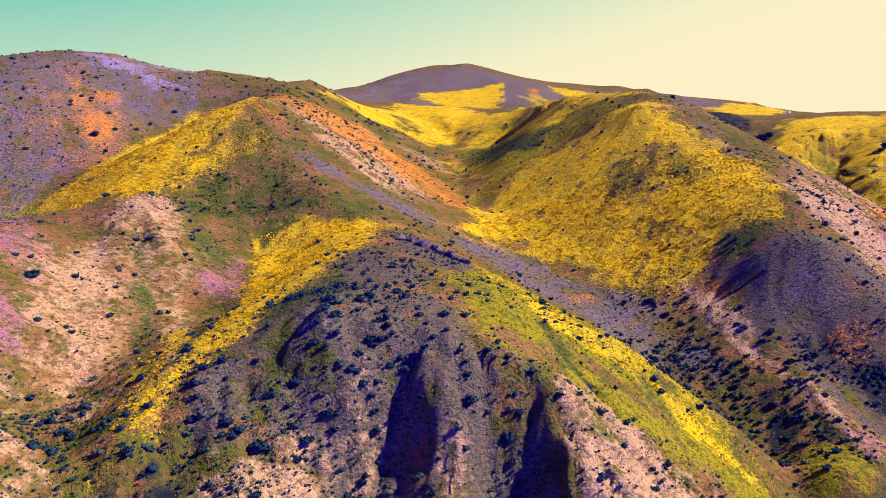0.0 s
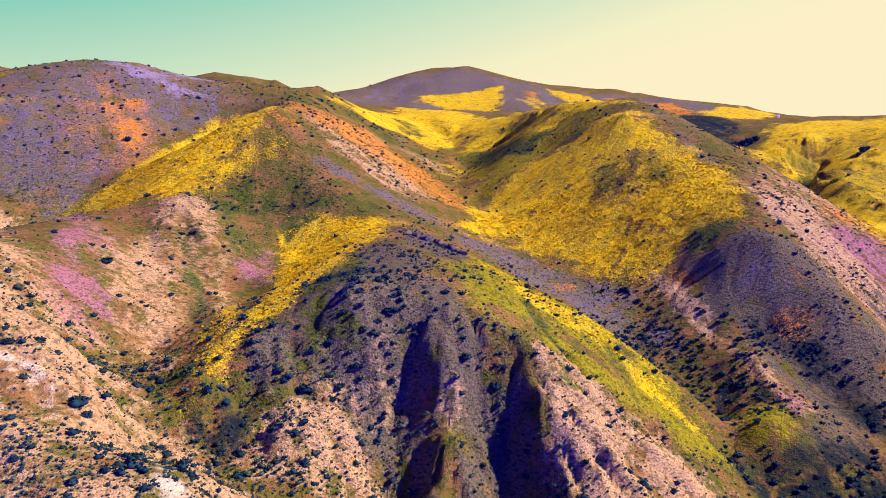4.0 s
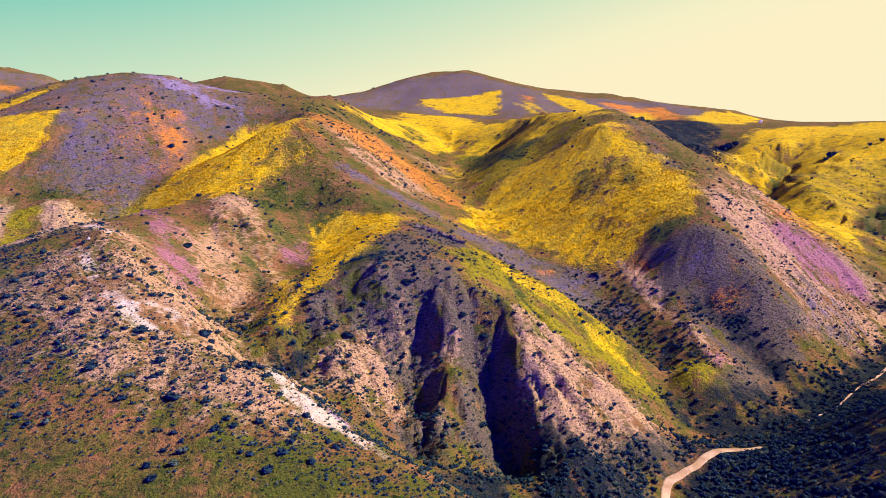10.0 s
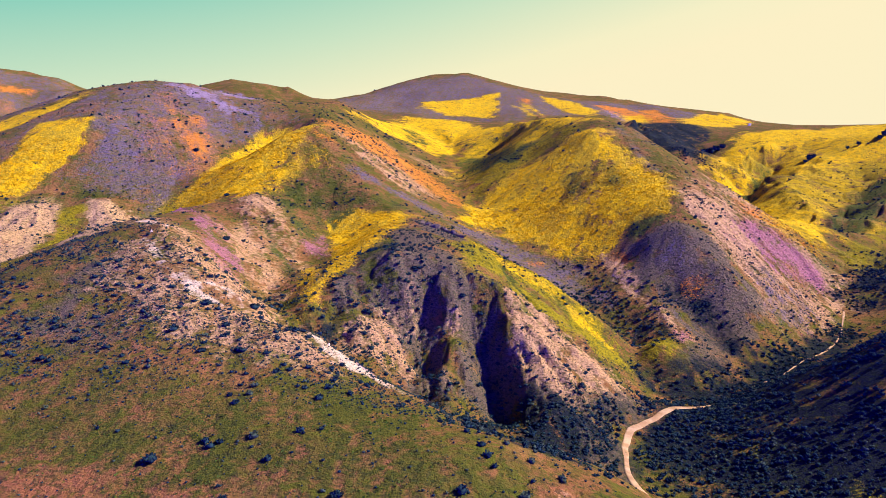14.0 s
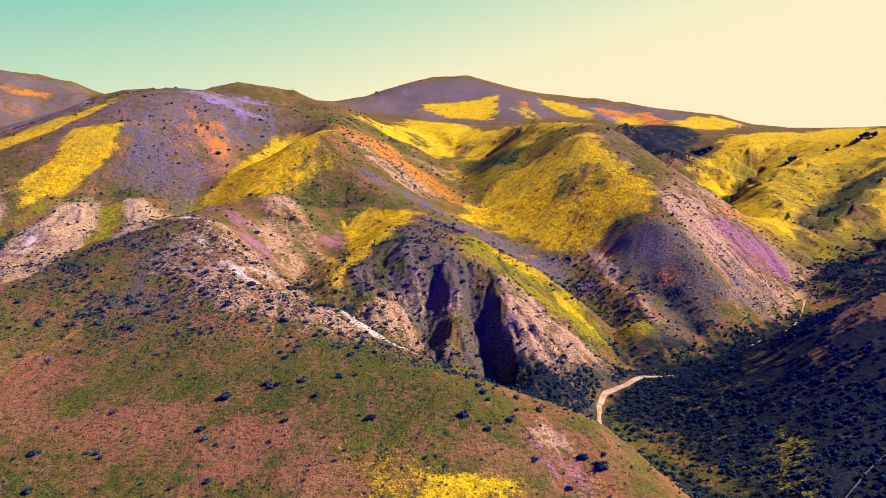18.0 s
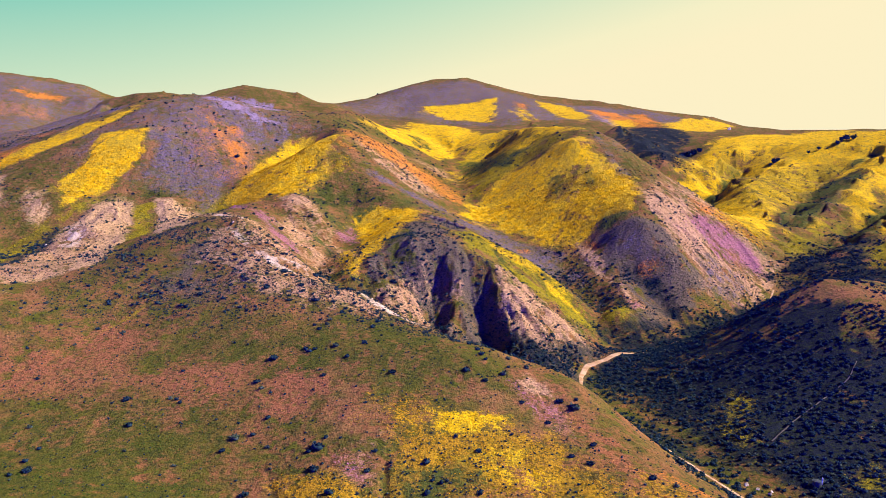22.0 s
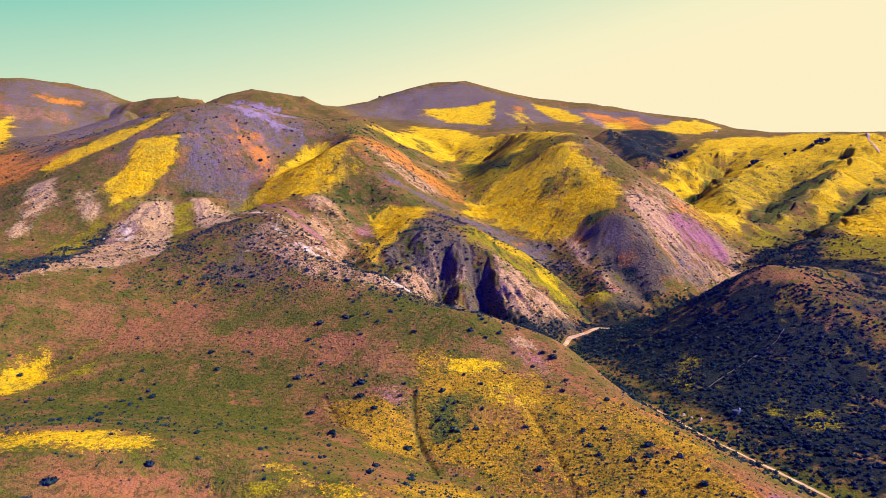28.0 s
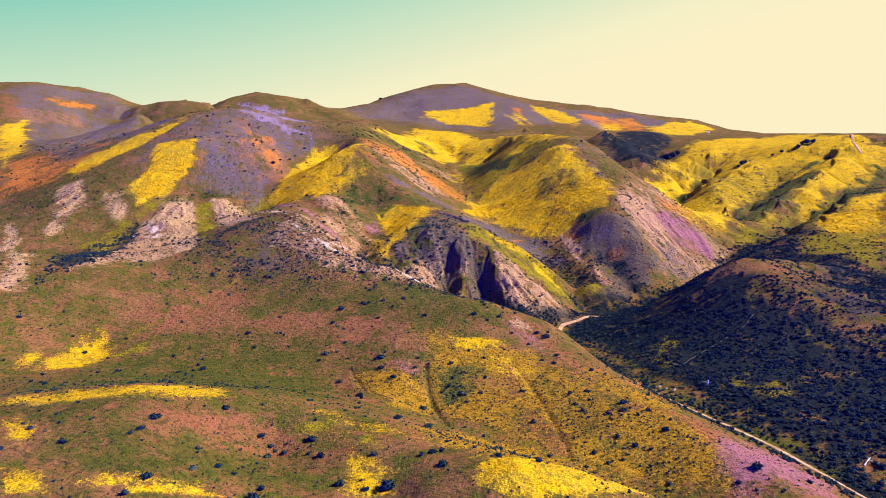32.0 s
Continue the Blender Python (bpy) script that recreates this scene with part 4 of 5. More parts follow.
dab("orange", 0.36, 3, (210, 317), (239, 303), (222, 276), (201, 290))
paint("pink", 0.72, 3, (151, 287), (182, 312), (210, 287), (235, 270), (241, 262), (216, 220), (188, 199), (165, 197), (153, 214), (151, 245))
paint("magenta", 0.64, 3, (175, 279), (198, 291), (218, 276), (233, 266), (218, 251), (191, 237), (181, 248))
dab("purple", 0.54, 3, (169, 230), (203, 241), (206, 221), (171, 188), (155, 190))
paint("orange", 0.4, 2.5, (182, 312), (246, 341), (248, 291), (215, 284))
# face in shadow: its darkness is put into the soil and scrub colours
paint("mauve", 0.85, 3, (97, 243), (129, 245), (148, 236), (153, 218), (166, 208), (155, 177), (130, 160), (122, 182), (109, 201), (98, 221))
dab("purple", 0.34, 3, (109, 244), (131, 226), (137, 205), (126, 200), (112, 220))
dab("scrub", 0.5, 3, (104, 218), (122, 206), (135, 181), (141, 161), (124, 160), (115, 180))
paint("orange", 0.65, 2, (97, 242), (104, 238), (103, 226), (97, 229))
dab("orange", 0.43, 2, (122, 206), (132, 208), (132, 198), (121, 197))
paint("pink", 0.81, 1.8, (89, 245), (98, 234), (102, 199), (109, 176), (113, 161), (106, 154), (102, 175), (96, 196), (90, 224))
dab("magenta", 0.64, 1.5, (108, 174), (113, 160), (104, 154), (104, 169))
paint("lime", 0.9, 2, (90, 167), (97, 167), (101, 155), (98, 145), (86, 142), (80, 147))
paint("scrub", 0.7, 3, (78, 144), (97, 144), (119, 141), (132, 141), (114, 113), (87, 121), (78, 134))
paint("green", 0.31, 6, (-227, 1), (-325, 190), (-363, 289), (-294, 285), (-229, 273), (-176, 260), (-155, 66), (-191, 38), (-215, 7))
paint("tan", 1, 3, (-208, 22), (-214, 53), (-256, 202), (-246, 251), (-231, 262), (-208, 210), (-162, 79), (-175, 67), (-189, 48), (-201, 29))
paint("pink", 0.68, 3, (-206, 27), (-254, 168), (-248, 210), (-221, 190), (-177, 72), (-194, 45))
dab("pale", 0.54, 2, (-254, 214), (-244, 214), (-221, 167), (-228, 161))
paint("tan", 0.9, 3, (-220, 269), (-190, 260), (-141, 130), (-157, 125), (-204, 230))
paint("tan", 0.9, 4, (-362, 287), (-341, 290), (-312, 234), (-316, 213), (-311, 174), (-331, 223))
paint("tan", 0.9, 4, (-366, 214), (-347, 195), (-226, 17), (-222, -6))
paint("tan", 0.5, 4, (-309, 258), (-295, 264), (-272, 229), (-282, 217))
paint("lime", 0.81, 2.5, (-226, 257), (-219, 264), (-198, 217), (-163, 88))
paint("lime", 0.54, 3, (-271, 227), (-252, 256), (-257, 207), (-218, 62), (-289, 170))
dab("scrub", 0.6, 2.5, (-271, 161), (-261, 211), (-252, 210), (-209, 56), (-210, 14), (-215, 7))
paint("purple", 0.51, 8, (-329, 362), (-292, 443), (-249, 460), (-159, 471), (-129, 434), (-157, 391), (-167, 287), (-184, 272), (-219, 296), (-233, 278), (-296, 283))
dab("orange", 0.27, 6, (-254, 413), (-213, 378), (-172, 353), (-159, 344), (-197, 338), (-237, 378))
dab("green", 0.37, 7, (-272, 387), (-257, 404), (-220, 341), (-222, 297), (-243, 311))
paint("yellow", 0.95, 3, (-305, 362), (-265, 356), (-252, 327), (-254, 300), (-253, 271), (-270, 238), (-291, 275), (-291, 315))
paint("yellow", 0.95, 3, (-378, 315), (-350, 368), (-314, 410), (-301, 422), (-297, 412), (-328, 350), (-360, 312))
paint("purple", 0.48, 8, (-679, 782), (-462, 688), (-357, 390), (-403, 359), (-500, 483))
dab("green", 0.37, 8, (-680, 830), (-619, 969), (-462, 709), (-506, 658))
paint("orange", 0.68, 5, (-526, 460), (-478, 457), (-407, 347), (-420, 314), (-429, 311))
dab("orange", 0.58, 5, (-410, 362), (-387, 374), (-367, 369), (-368, 326))
dab("orange", 0.43, 5, (-562, 655), (-361, 393), (-382, 385))
paint("yellow", 0.95, 5, (-729, 773), (-723, 830), (-668, 734), (-565, 543), (-512, 438))
paint("purple", 0.61, 10, (-881, 1011), (-799, 1063), (-711, 1093), (-629, 1021), (-703, 986), (-768, 932))
paint("orange", 0.72, 6, (-758, 968), (-702, 1006), (-696, 973), (-732, 942))
dab("earth", 0.68, 8, (-844, 953), (-780, 934), (-742, 855), (-770, 837))
paint("green", 0.43, 10, (-508, 1235), (-445, 1270), (-344, 1265), (-260, 1238), (-237, 1175), (-312, 1168), (-378, 1184), (-449, 1212))
paint("lilac", 0.66, 6, (-465, 1214), (-365, 1182), (-172, 466), (-205, 467))
paint("purple", 0.54, 15, (-258, 1434), (-138, 1593), (7, 1635), (103, 1584), (191, 1377), (197, 1164), (129, 1052), (13, 1088), (-126, 1203), (-219, 1223))
paint("yellow", 0.95, 8, (-63, 1348), (33, 1367), (122, 1405), (125, 1311), (87, 1123), (2, 1174))
paint("yellow", 0.9, 6, (161, 1365), (178, 1264), (187, 1119), (157, 1226))
paint("yellow", 0.76, 8, (225, 1393), (275, 1361), (309, 1235), (283, 1079), (241, 1162))
dab("orange", 0.65, 6, (336, 1316), (365, 1260), (356, 1171), (326, 1207))
paint("orange", 0.68, 6, (399, 1279), (458, 1268), (435, 1100), (394, 1126))
dab("yellow", 0.76, 6, (479, 1166), (605, 1327), (621, 1203), (476, 956), (428, 973))
# the shaded far hollow once more, darkened by the scrub cover
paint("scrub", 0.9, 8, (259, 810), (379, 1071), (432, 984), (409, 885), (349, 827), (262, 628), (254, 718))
paint("green", 0.37, 8, (393, 715), (449, 721), (481, 661), (435, 634), (404, 696))
dab("purple", 0.34, 6, (362, 632), (364, 529), (381, 489), (337, 468))
dab("purple", 0.34, 6, (391, 467), (446, 507), (439, 470), (374, 410))
paint("yellow", 0.95, 5, (357, 365), (397, 416), (455, 439), (420, 324), (405, 300), (342, 271))
paint("lime", 0.72, 5, (318, 284), (392, 281), (303, 148), (301, 202), (301, 247))
paint("scrub", 0.7, 4, (232, 251), (282, 304), (349, 372), (318, 284), (273, 254), (255, 259))
# the dark hill's whole near side: shrub ground and shade in one cover
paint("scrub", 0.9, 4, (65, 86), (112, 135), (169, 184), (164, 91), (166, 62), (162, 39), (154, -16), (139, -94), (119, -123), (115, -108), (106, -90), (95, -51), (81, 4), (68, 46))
paint("earth", 0.3, 4, (165, 88), (213, 106), (206, 46), (201, -4), (151, -78), (156, -43), (167, 27), (166, 50))
dab("mauve", 0.7, 4, (286, 242), (293, 175), (277, 110), (204, 2), (206, 46))
dab("scrub", 0.5, 4, (216, 104), (250, 118), (199, -3), (198, 22), (196, 50))
dab("lime", 0.63, 3, (103, -39), (131, -21), (118, -45), (104, -46))
dab("lime", 0.54, 3, (121, -44), (136, -41), (129, -57), (117, -53))
dab("lime", 0.45, 3, (87, 15), (110, 38), (110, 7), (95, -6))
paint("green", 0.43, 2.5, (64, 73), (79, 65), (93, -25), (104, -72), (116, -106), (111, -109), (96, -76), (80, -28), (68, 46))
dab("green", 0.5, 4, (-94, 25), (-67, 27), (-39, 24), (-20, 26), (-29, 4), (-54, 10), (-69, 5))
dab("green", 0.5, 4, (-42, 5), (-19, 9), (7, -6), (10, -17), (-8, -30), (-25, -26), (-35, -11))
paint("earth", 0.64, 4, (-119, -7), (-101, -0), (-78, -5), (-73, -16), (-94, -14), (-110, -18))
paint("earth", 0.59, 4, (-61, -22), (-45, -15), (-29, -20), (-38, -31), (-53, -34))
dab("green", 0.53, 4, (-94, -28), (-83, -22), (-65, -18), (-61, -34), (-73, -40), (-86, -38))
dab("earth", 0.59, 3, (17, -9), (26, -12), (35, -26), (28, -30), (19, -27))
paint("pink", 0.68, 2.5, (21, -15), (26, -19), (27, -24), (21, -22))
dab("magenta", 0.56, 2.5, (22, -27), (27, -29), (30, -35), (25, -35))
paint("earth", 0.59, 4, (-95, -4), (-73, -7), (-74, -22), (-90, -16))
paint("earth", 0.68, 3, (-61, -50), (-53, -55), (-40, -93), (-50, -79))
paint("green", 0.5, 5, (-158, -105), (-147, -53), (-130, -18), (-100, -15), (-65, -50), (-40, -106), (-58, -138), (-86, -127), (-126, -114), (-136, -138))
paint("earth", 0.51, 6, (-168, -5), (-136, 37), (-107, 20), (-119, -13), (-146, -24))
paint("gold", 0.85, 3, (-18, -53), (-9, -37), (15, -34), (26, -61), (34, -77), (45, -106), (61, -127), (64, -145), (60, -155), (45, -149), (28, -137), (7, -111), (-14, -100), (-19, -75))
dab("brush", 0.59, 3, (-18, -59), (2, -53), (7, -71), (-4, -90), (-16, -84))
dab("brush", 0.42, 3, (23, -69), (37, -99), (40, -124), (47, -142), (34, -132), (23, -103))
paint("earth", 0.59, 2.5, (-1, -67), (5, -67), (14, -102), (11, -107), (4, -88))
paint("earth", 0.68, 2.5, (14, -61), (20, -100), (24, -126), (21, -134), (15, -110), (9, -80))
dab("magenta", 0.48, 2, (6, -84), (9, -90), (13, -104), (9, -98))
paint("orange", 0.4, 2.5, (11, -76), (19, -102), (22, -121), (16, -112))
paint("earth", 0.59, 3, (-42, -50), (-24, -50), (-22, -75), (-31, -78))
dab("magenta", 0.56, 2.5, (-36, -51), (-23, -56), (-27, -77), (-32, -78))
paint("gold", 0.95, 2, (-49, -61), (-34, -60), (-23, -74), (-20, -84), (-15, -101), (-26, -94), (-41, -84))
dab("brush", 0.45, 0.8, (-22, -61), (-20, -61), (-19, -78), (-15, -91), (-12, -107), (-14, -106), (-17, -92), (-20, -78))
paint("yellow", 0.81, 2, (-9, -35), (14, -34), (12, -45), (5, -43), (-9, -43))
dab("yellow", 0.57, 3, (-14, -54), (13, -53), (18, -66), (1, -62))
paint("magenta", 0.72, 3, (67, -134), (88, -109), (100, -114), (97, -136), (89, -149), (62, -157), (62, -147))
dab("orange", 0.5, 2.5, (49, -90), (58, -119), (67, -133), (61, -131), (49, -109))
paint("yellow", 0.95, 2.5, (-174, -67), (-175, -39), (-169, -21), (-161, -26), (-160, -49), (-167, -65))
paint("yellow", 0.76, 2.5, (-183, -68), (-184, -44), (-177, -61), (-178, -74))
dab("lime", 0.81, 2.5, (-159, -52), (-154, -38), (-145, -25), (-143, -38), (-149, -49))
paint("yellow", 0.65, 1.8, (-127, -145), (-111, -141), (-90, -137), (-77, -138), (-66, -140), (-69, -143), (-87, -145), (-106, -150), (-122, -150))
paint("green", 0.37, 4, (-113, -172), (-104, -162), (-81, -159), (-62, -154), (-72, -181), (-91, -189), (-106, -184))
paint("earth", 0.64, 3, (-98, -158), (-84, -150), (-67, -151), (-70, -160), (-83, -166))
paint("earth", 0.64, 3, (-56, -148), (-46, -153), (-38, -169), (-43, -173), (-53, -162))
paint("earth", 0.68, 2.5, (-30, -142), (-21, -145), (-15, -159), (-20, -164), (-28, -151))
paint("yellow", 0.9, 2, (-120, -162), (-113, -165), (-107, -174), (-110, -177))
dab("yellow", 0.66, 2, (-41, -161), (-28, -162), (-22, -174), (-31, -177), (-39, -170))
dab("lime", 0.72, 3, (-62, -146), (-42, -144), (-26, -160), (-22, -172), (-40, -158))
dab("magenta", 0.4, 2, (-27, -157), (-21, -164), (-17, -171), (-23, -168))
paint("gold", 0.85, 2.5, (-26, -146), (-11, -111), (6, -121), (18, -138), (0, -174), (-15, -157))
paint("yellow", 0.95, 2, (-6, -180), (3, -178), (19, -177), (37, -149), (10, -187), (-1, -185))
dab("yellow", 0.85, 2, (-90, -191), (-70, -185), (-62, -183), (-84, -192))
dab("orange", 0.27, 9, (-252, 366), (-234, 390), (-198, 395), (-157, 385), (-135, 292), (-158, 288), (-191, 318), (-217, 334))
dab("green", 0.5, 8, (-242, 303), (-227, 316), (-183, 282), (-191, 264), (-218, 274))
dab("green", 0.5, 8, (-198, 431), (-165, 445), (-138, 414), (-147, 381), (-176, 393))
dab("lilac", 0.95, 5, (-248, 457), (-219, 463), (-183, 442), (-160, 428), (-187, 426), (-224, 440))
dab("orange", 0.5, 7, (-242, 430), (-201, 401), (-171, 365), (-174, 329), (-207, 360))
paint("lime", 0.6, 7, (336, 587), (416, 592), (504, 612), (473, 542), (377, 465), (304, 391), (284, 418))
paint("brush", 0.75, 5, (286, 364), (393, 499), (467, 531), (446, 482), (366, 418), (298, 353))
paint("brush", 0.75, 5, (296, 323), (369, 377), (463, 452), (518, 476), (459, 382), (400, 351), (336, 307))
paint("lime", 0.6, 7, (304, 608), (397, 701), (446, 677), (388, 657), (322, 591))
dab("purple", 0.55, 5, (385, 456), (428, 475), (431, 462), (376, 414))
paint("scrub", 0.6, 3, (71, 207), (80, 193), (84, 172), (81, 153), (93, 166), (107, 163), (103, 177), (94, 198), (87, 215))
dab("purple", 0.5, 3, (70, 232), (86, 212), (91, 192), (89, 170), (84, 186), (75, 207))


# ---- fine relief, and heights at any place ----
def relief():
    x, y = GX.ravel(), GY.ravel()
    z = lie(x, y)
    bed = z.copy()
    zz = z.reshape(GX.shape)
    zc, xc = np.gradient(zz, axis=1), np.gradient(GX, axis=1)
    zr, xr, yr = np.gradient(zz, axis=0), np.gradient(GX, axis=0), np.gradient(GY, axis=0)
    sx = zc / xc
    sy = (zr - sx * xr) / yr
    gx, gy = sx.ravel(), sy.ravel()
    slope = np.hypot(gx, gy)
    ux, uy = gx / (slope + 0.05), gy / (slope + 0.05)
    steep = np.clip(slope, 0, 1.1) + 0.4 * (MASKS["pink"] + MASKS["tan"]).ravel() * smooth(0.1, 0.3, slope)
    bare = np.clip(0.5 + 0.9 * (MASKS["pink"] + MASKS["tan"] + MASKS["pale"]) - 0.45 * (MASKS["yellow"] + MASKS["purple"]), 0.42, 1.2).ravel()
    near, far = 1 - smooth(350, 700, y), smooth(350, 800, y)
    crag = smooth(0.45, 0.85, slope) * near * smooth(-62, -50, x) * (1 - smooth(55, 70, x)) * smooth(50, 64, y) * (1 - smooth(135, 150, y))
    z = z + near * bare * steep * (0.7 * rills(x, y, ux, uy, 5.5, 3) + 1.1 * rills(x, y, ux, uy, 17.0, 5))
    z += near * bare * steep * (1.0 * gullied(x, y, ux, uy, 15.0, 6) + 0.6 * gullied(x, y, ux, uy, 6.5, 8))
    z += crag * (0.7 * rills(x, y, ux, uy, 7.0, 11) + 1.3 * gullied(x, y, ux, uy, 4.5, 13) + 1.6 * gullied(x, y, ux, uy, 11.0, 15) + 0.7 * cloudy(x, y, 3.0, 3, 21) + 1.2 * cloudy(x, y, 9.0, 2, 23))
    z += near * 0.16 * cloudy(x, y, 4.0, 2, 31) + 0.5 * near * cloudy(x, y, 26.0, 2, 33)
    z += far * (rills(x, y, ux, uy, 60.0, 7) * 11.0 * np.clip(slope, 0, 0.8) + 2.0 * cloudy(x, y, 90.0, 3, 41))
    z += smooth(250, 340, y) * smooth(170, 230, x) * (1 - smooth(900, 1100, y)) * (rills(x, y, ux, uy, 26.0, 17) * 4.0 + gullied(x, y, ux, uy, 45.0, 19) * 5.0) * np.clip(slope, 0, 0.8)
    STREAK[:] = np.clip(rills(x, y, ux, uy, 2.6, 81) + 0.8 * rills(x, y, ux, uy, 9.0, 83), -1.6, 1.6).reshape(GX.shape) * (0.35 + np.clip(slope, 0, 0.8)).reshape(GX.shape)
    for depth, line in CRACKS:
        spot = np.where((np.abs(x - line[0][0]) < 70) & (np.abs(y - line[0][1]) < 90))[0]
        d, _ = away(x[spot], y[spot], line)
        z[spot] -= 0.5 * depth * np.exp(-(d / 1.0) ** 2)
    d, _ = away(x, y, ROAD)
    z = z + (bed - z) * (1 - smooth(2.5, 7.0, d))
    return z.reshape(GX.shape), slope.reshape(GX.shape)


# narrow cracks that running water has cut, with their depth in metres
CRACKS = [
    (1.8, [(-21, -58.6), (-20.4, -68), (-19.4, -77.5), (-16.8, -89.2), (-12.6, -107.6)]),
    (1, [(14.1, -56.2), (19.1, -77.3), (21.6, -100.4), (23.2, -121.8), (22.6, -135)]),
    (1, [(-50.3, -58.2), (-43.5, -78.2), (-32.1, -92.4), (-22.1, -98)]),
    (2, [(22.9, 159.4), (25.3, 154), (27.5, 144.1), (32.8, 137.3)]),
    (1.2, [(47.3, 157.7), (48.4, 148.9), (51.2, 139.1)]),
    (1.6, [(-4.7, 193), (2.7, 185.2), (8.6, 179.3)]),
    (1, [(110.4, 139.2), (103, 149.5), (99.6, 173)]),
    (1.4, [(163.7, 35.9), (137.6, 24.4), (107.1, -1.4), (92, -13.6)]),
    (1.2, [(161, 7), (153.8, -43), (142.2, -89.1)]),
]
STREAK = np.zeros(GX.shape)
GZ, SLOPE = relief()


def cell(x, y):
    """Row and column, with fractions, of a place in plan."""
    r = np.clip(np.interp(y, ROW_Y, np.arange(len(ROW_Y))), 0, len(ROW_Y) - 1.001)
    half = np.interp(r, np.arange(len(ROW_Y)), HALF)
    side, bend = np.abs(x), (3600 - half) / 0.0196
    past = (np.sqrt(np.maximum(half * half + 4 * bend * (side - 0.86 * half), 0)) - half) / (2 * bend)
    u = np.sign(x) * np.where(side <= 0.86 * half, side / half, 0.86 + past)
    return r, np.clip((u + 1) / 2 * (COLS - 1), 0, COLS - 1.001)


def picked(grid, r, c):
    i, j = r.astype(int), c.astype(int)
    a, b = r - i, c - j
    return (grid[i, j] * (1 - b) + grid[i, j + 1] * b) * (1 - a) + (grid[i + 1, j] * (1 - b) + grid[i + 1, j + 1] * b) * a


def sample(grid, x, y):
    return picked(grid, *cell(np.atleast_1d(np.asarray(x, float)), np.atleast_1d(np.asarray(y, float))))


def ground_at(x, y):
    return sample(GZ, x, y)


def sheet():
    rows, cols = GX.shape
    n = rows * cols
    mesh = bpy.data.meshes.new("ground")
    k = np.arange(n).reshape(rows, cols)
    quads = np.stack([k[:-1, :-1], k[:-1, 1:], k[1:, 1:], k[1:, :-1]], -1).reshape(-1, 4)
    mesh.vertices.add(n)
    mesh.vertices.foreach_set("co", np.stack([GX, GY, GZ], -1).astype(np.float32).ravel())
    mesh.loops.add(quads.size)
    mesh.loops.foreach_set("vertex_index", quads.astype(np.int32).ravel())
    mesh.polygons.add(len(quads))
    mesh.polygons.foreach_set("loop_start", np.arange(0, quads.size, 4, dtype=np.int32))
    mesh.polygons.foreach_set("use_smooth", np.ones(len(quads), bool))
    mesh.update(calc_edges=True)
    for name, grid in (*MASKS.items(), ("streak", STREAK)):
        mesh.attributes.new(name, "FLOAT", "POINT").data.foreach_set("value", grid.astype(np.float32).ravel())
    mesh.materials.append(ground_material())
    return tagged(new("ground", mesh), "steep grassy hills with bare earth and wildflowers", "hills", kind="structure")


# ---- helpers for things ----
def part(name, bm, material, parent=None, label=""):
    mesh = bpy.data.meshes.new(name)
    bm.to_mesh(mesh)
    bm.free()
    mesh.materials.append(material)
    ob = new(name, mesh)
    ob.parent = parent
    return tagged(ob, label)


def raw(name, verts, faces, material, parent=None, flat=True):
    mesh = bpy.data.meshes.new(name)
    mesh.from_pydata([tuple(v) for v in verts], [], [tuple(f) for f in faces])
    mesh.materials.append(material)
    if not flat:
        mesh.polygons.foreach_set("use_smooth", [True] * len(mesh.polygons))
    ob = new(name, mesh)
    ob.parent = parent
    return ob


def tri_cloud(name, verts, material):
    """One mesh of loose triangles: verts is an array of (n, 3, 3)."""
    n = len(verts)
    mesh = bpy.data.meshes.new(name)
    mesh.vertices.add(3 * n)
    mesh.vertices.foreach_set("co", verts.astype(np.float32).ravel())
    mesh.loops.add(3 * n)
    mesh.loops.foreach_set("vertex_index", np.arange(3 * n, dtype=np.int32))
    mesh.polygons.add(n)
    mesh.polygons.foreach_set("loop_start", np.arange(0, 3 * n, 3, dtype=np.int32))
    mesh.update(calc_edges=True)
    mesh.materials.append(material)
    return new(name, mesh)


def indexed(name, verts, tris, material):
    mesh = bpy.data.meshes.new(name)
    mesh.vertices.add(len(verts))
    mesh.vertices.foreach_set("co", verts.astype(np.float32).ravel())
    mesh.loops.add(tris.size)
    mesh.loops.foreach_set("vertex_index", tris.astype(np.int32).ravel())
    mesh.polygons.add(len(tris))
    mesh.polygons.foreach_set("loop_start", np.arange(0, tris.size, 3, dtype=np.int32))
    mesh.update(calc_edges=True)
    mesh.materials.append(material)
    return new(name, mesh)


RNG = np.random.default_rng(7)
sheet()

# ---- the dirt road along the valley, and thinner tracks ----
DIRT = dirt_material()


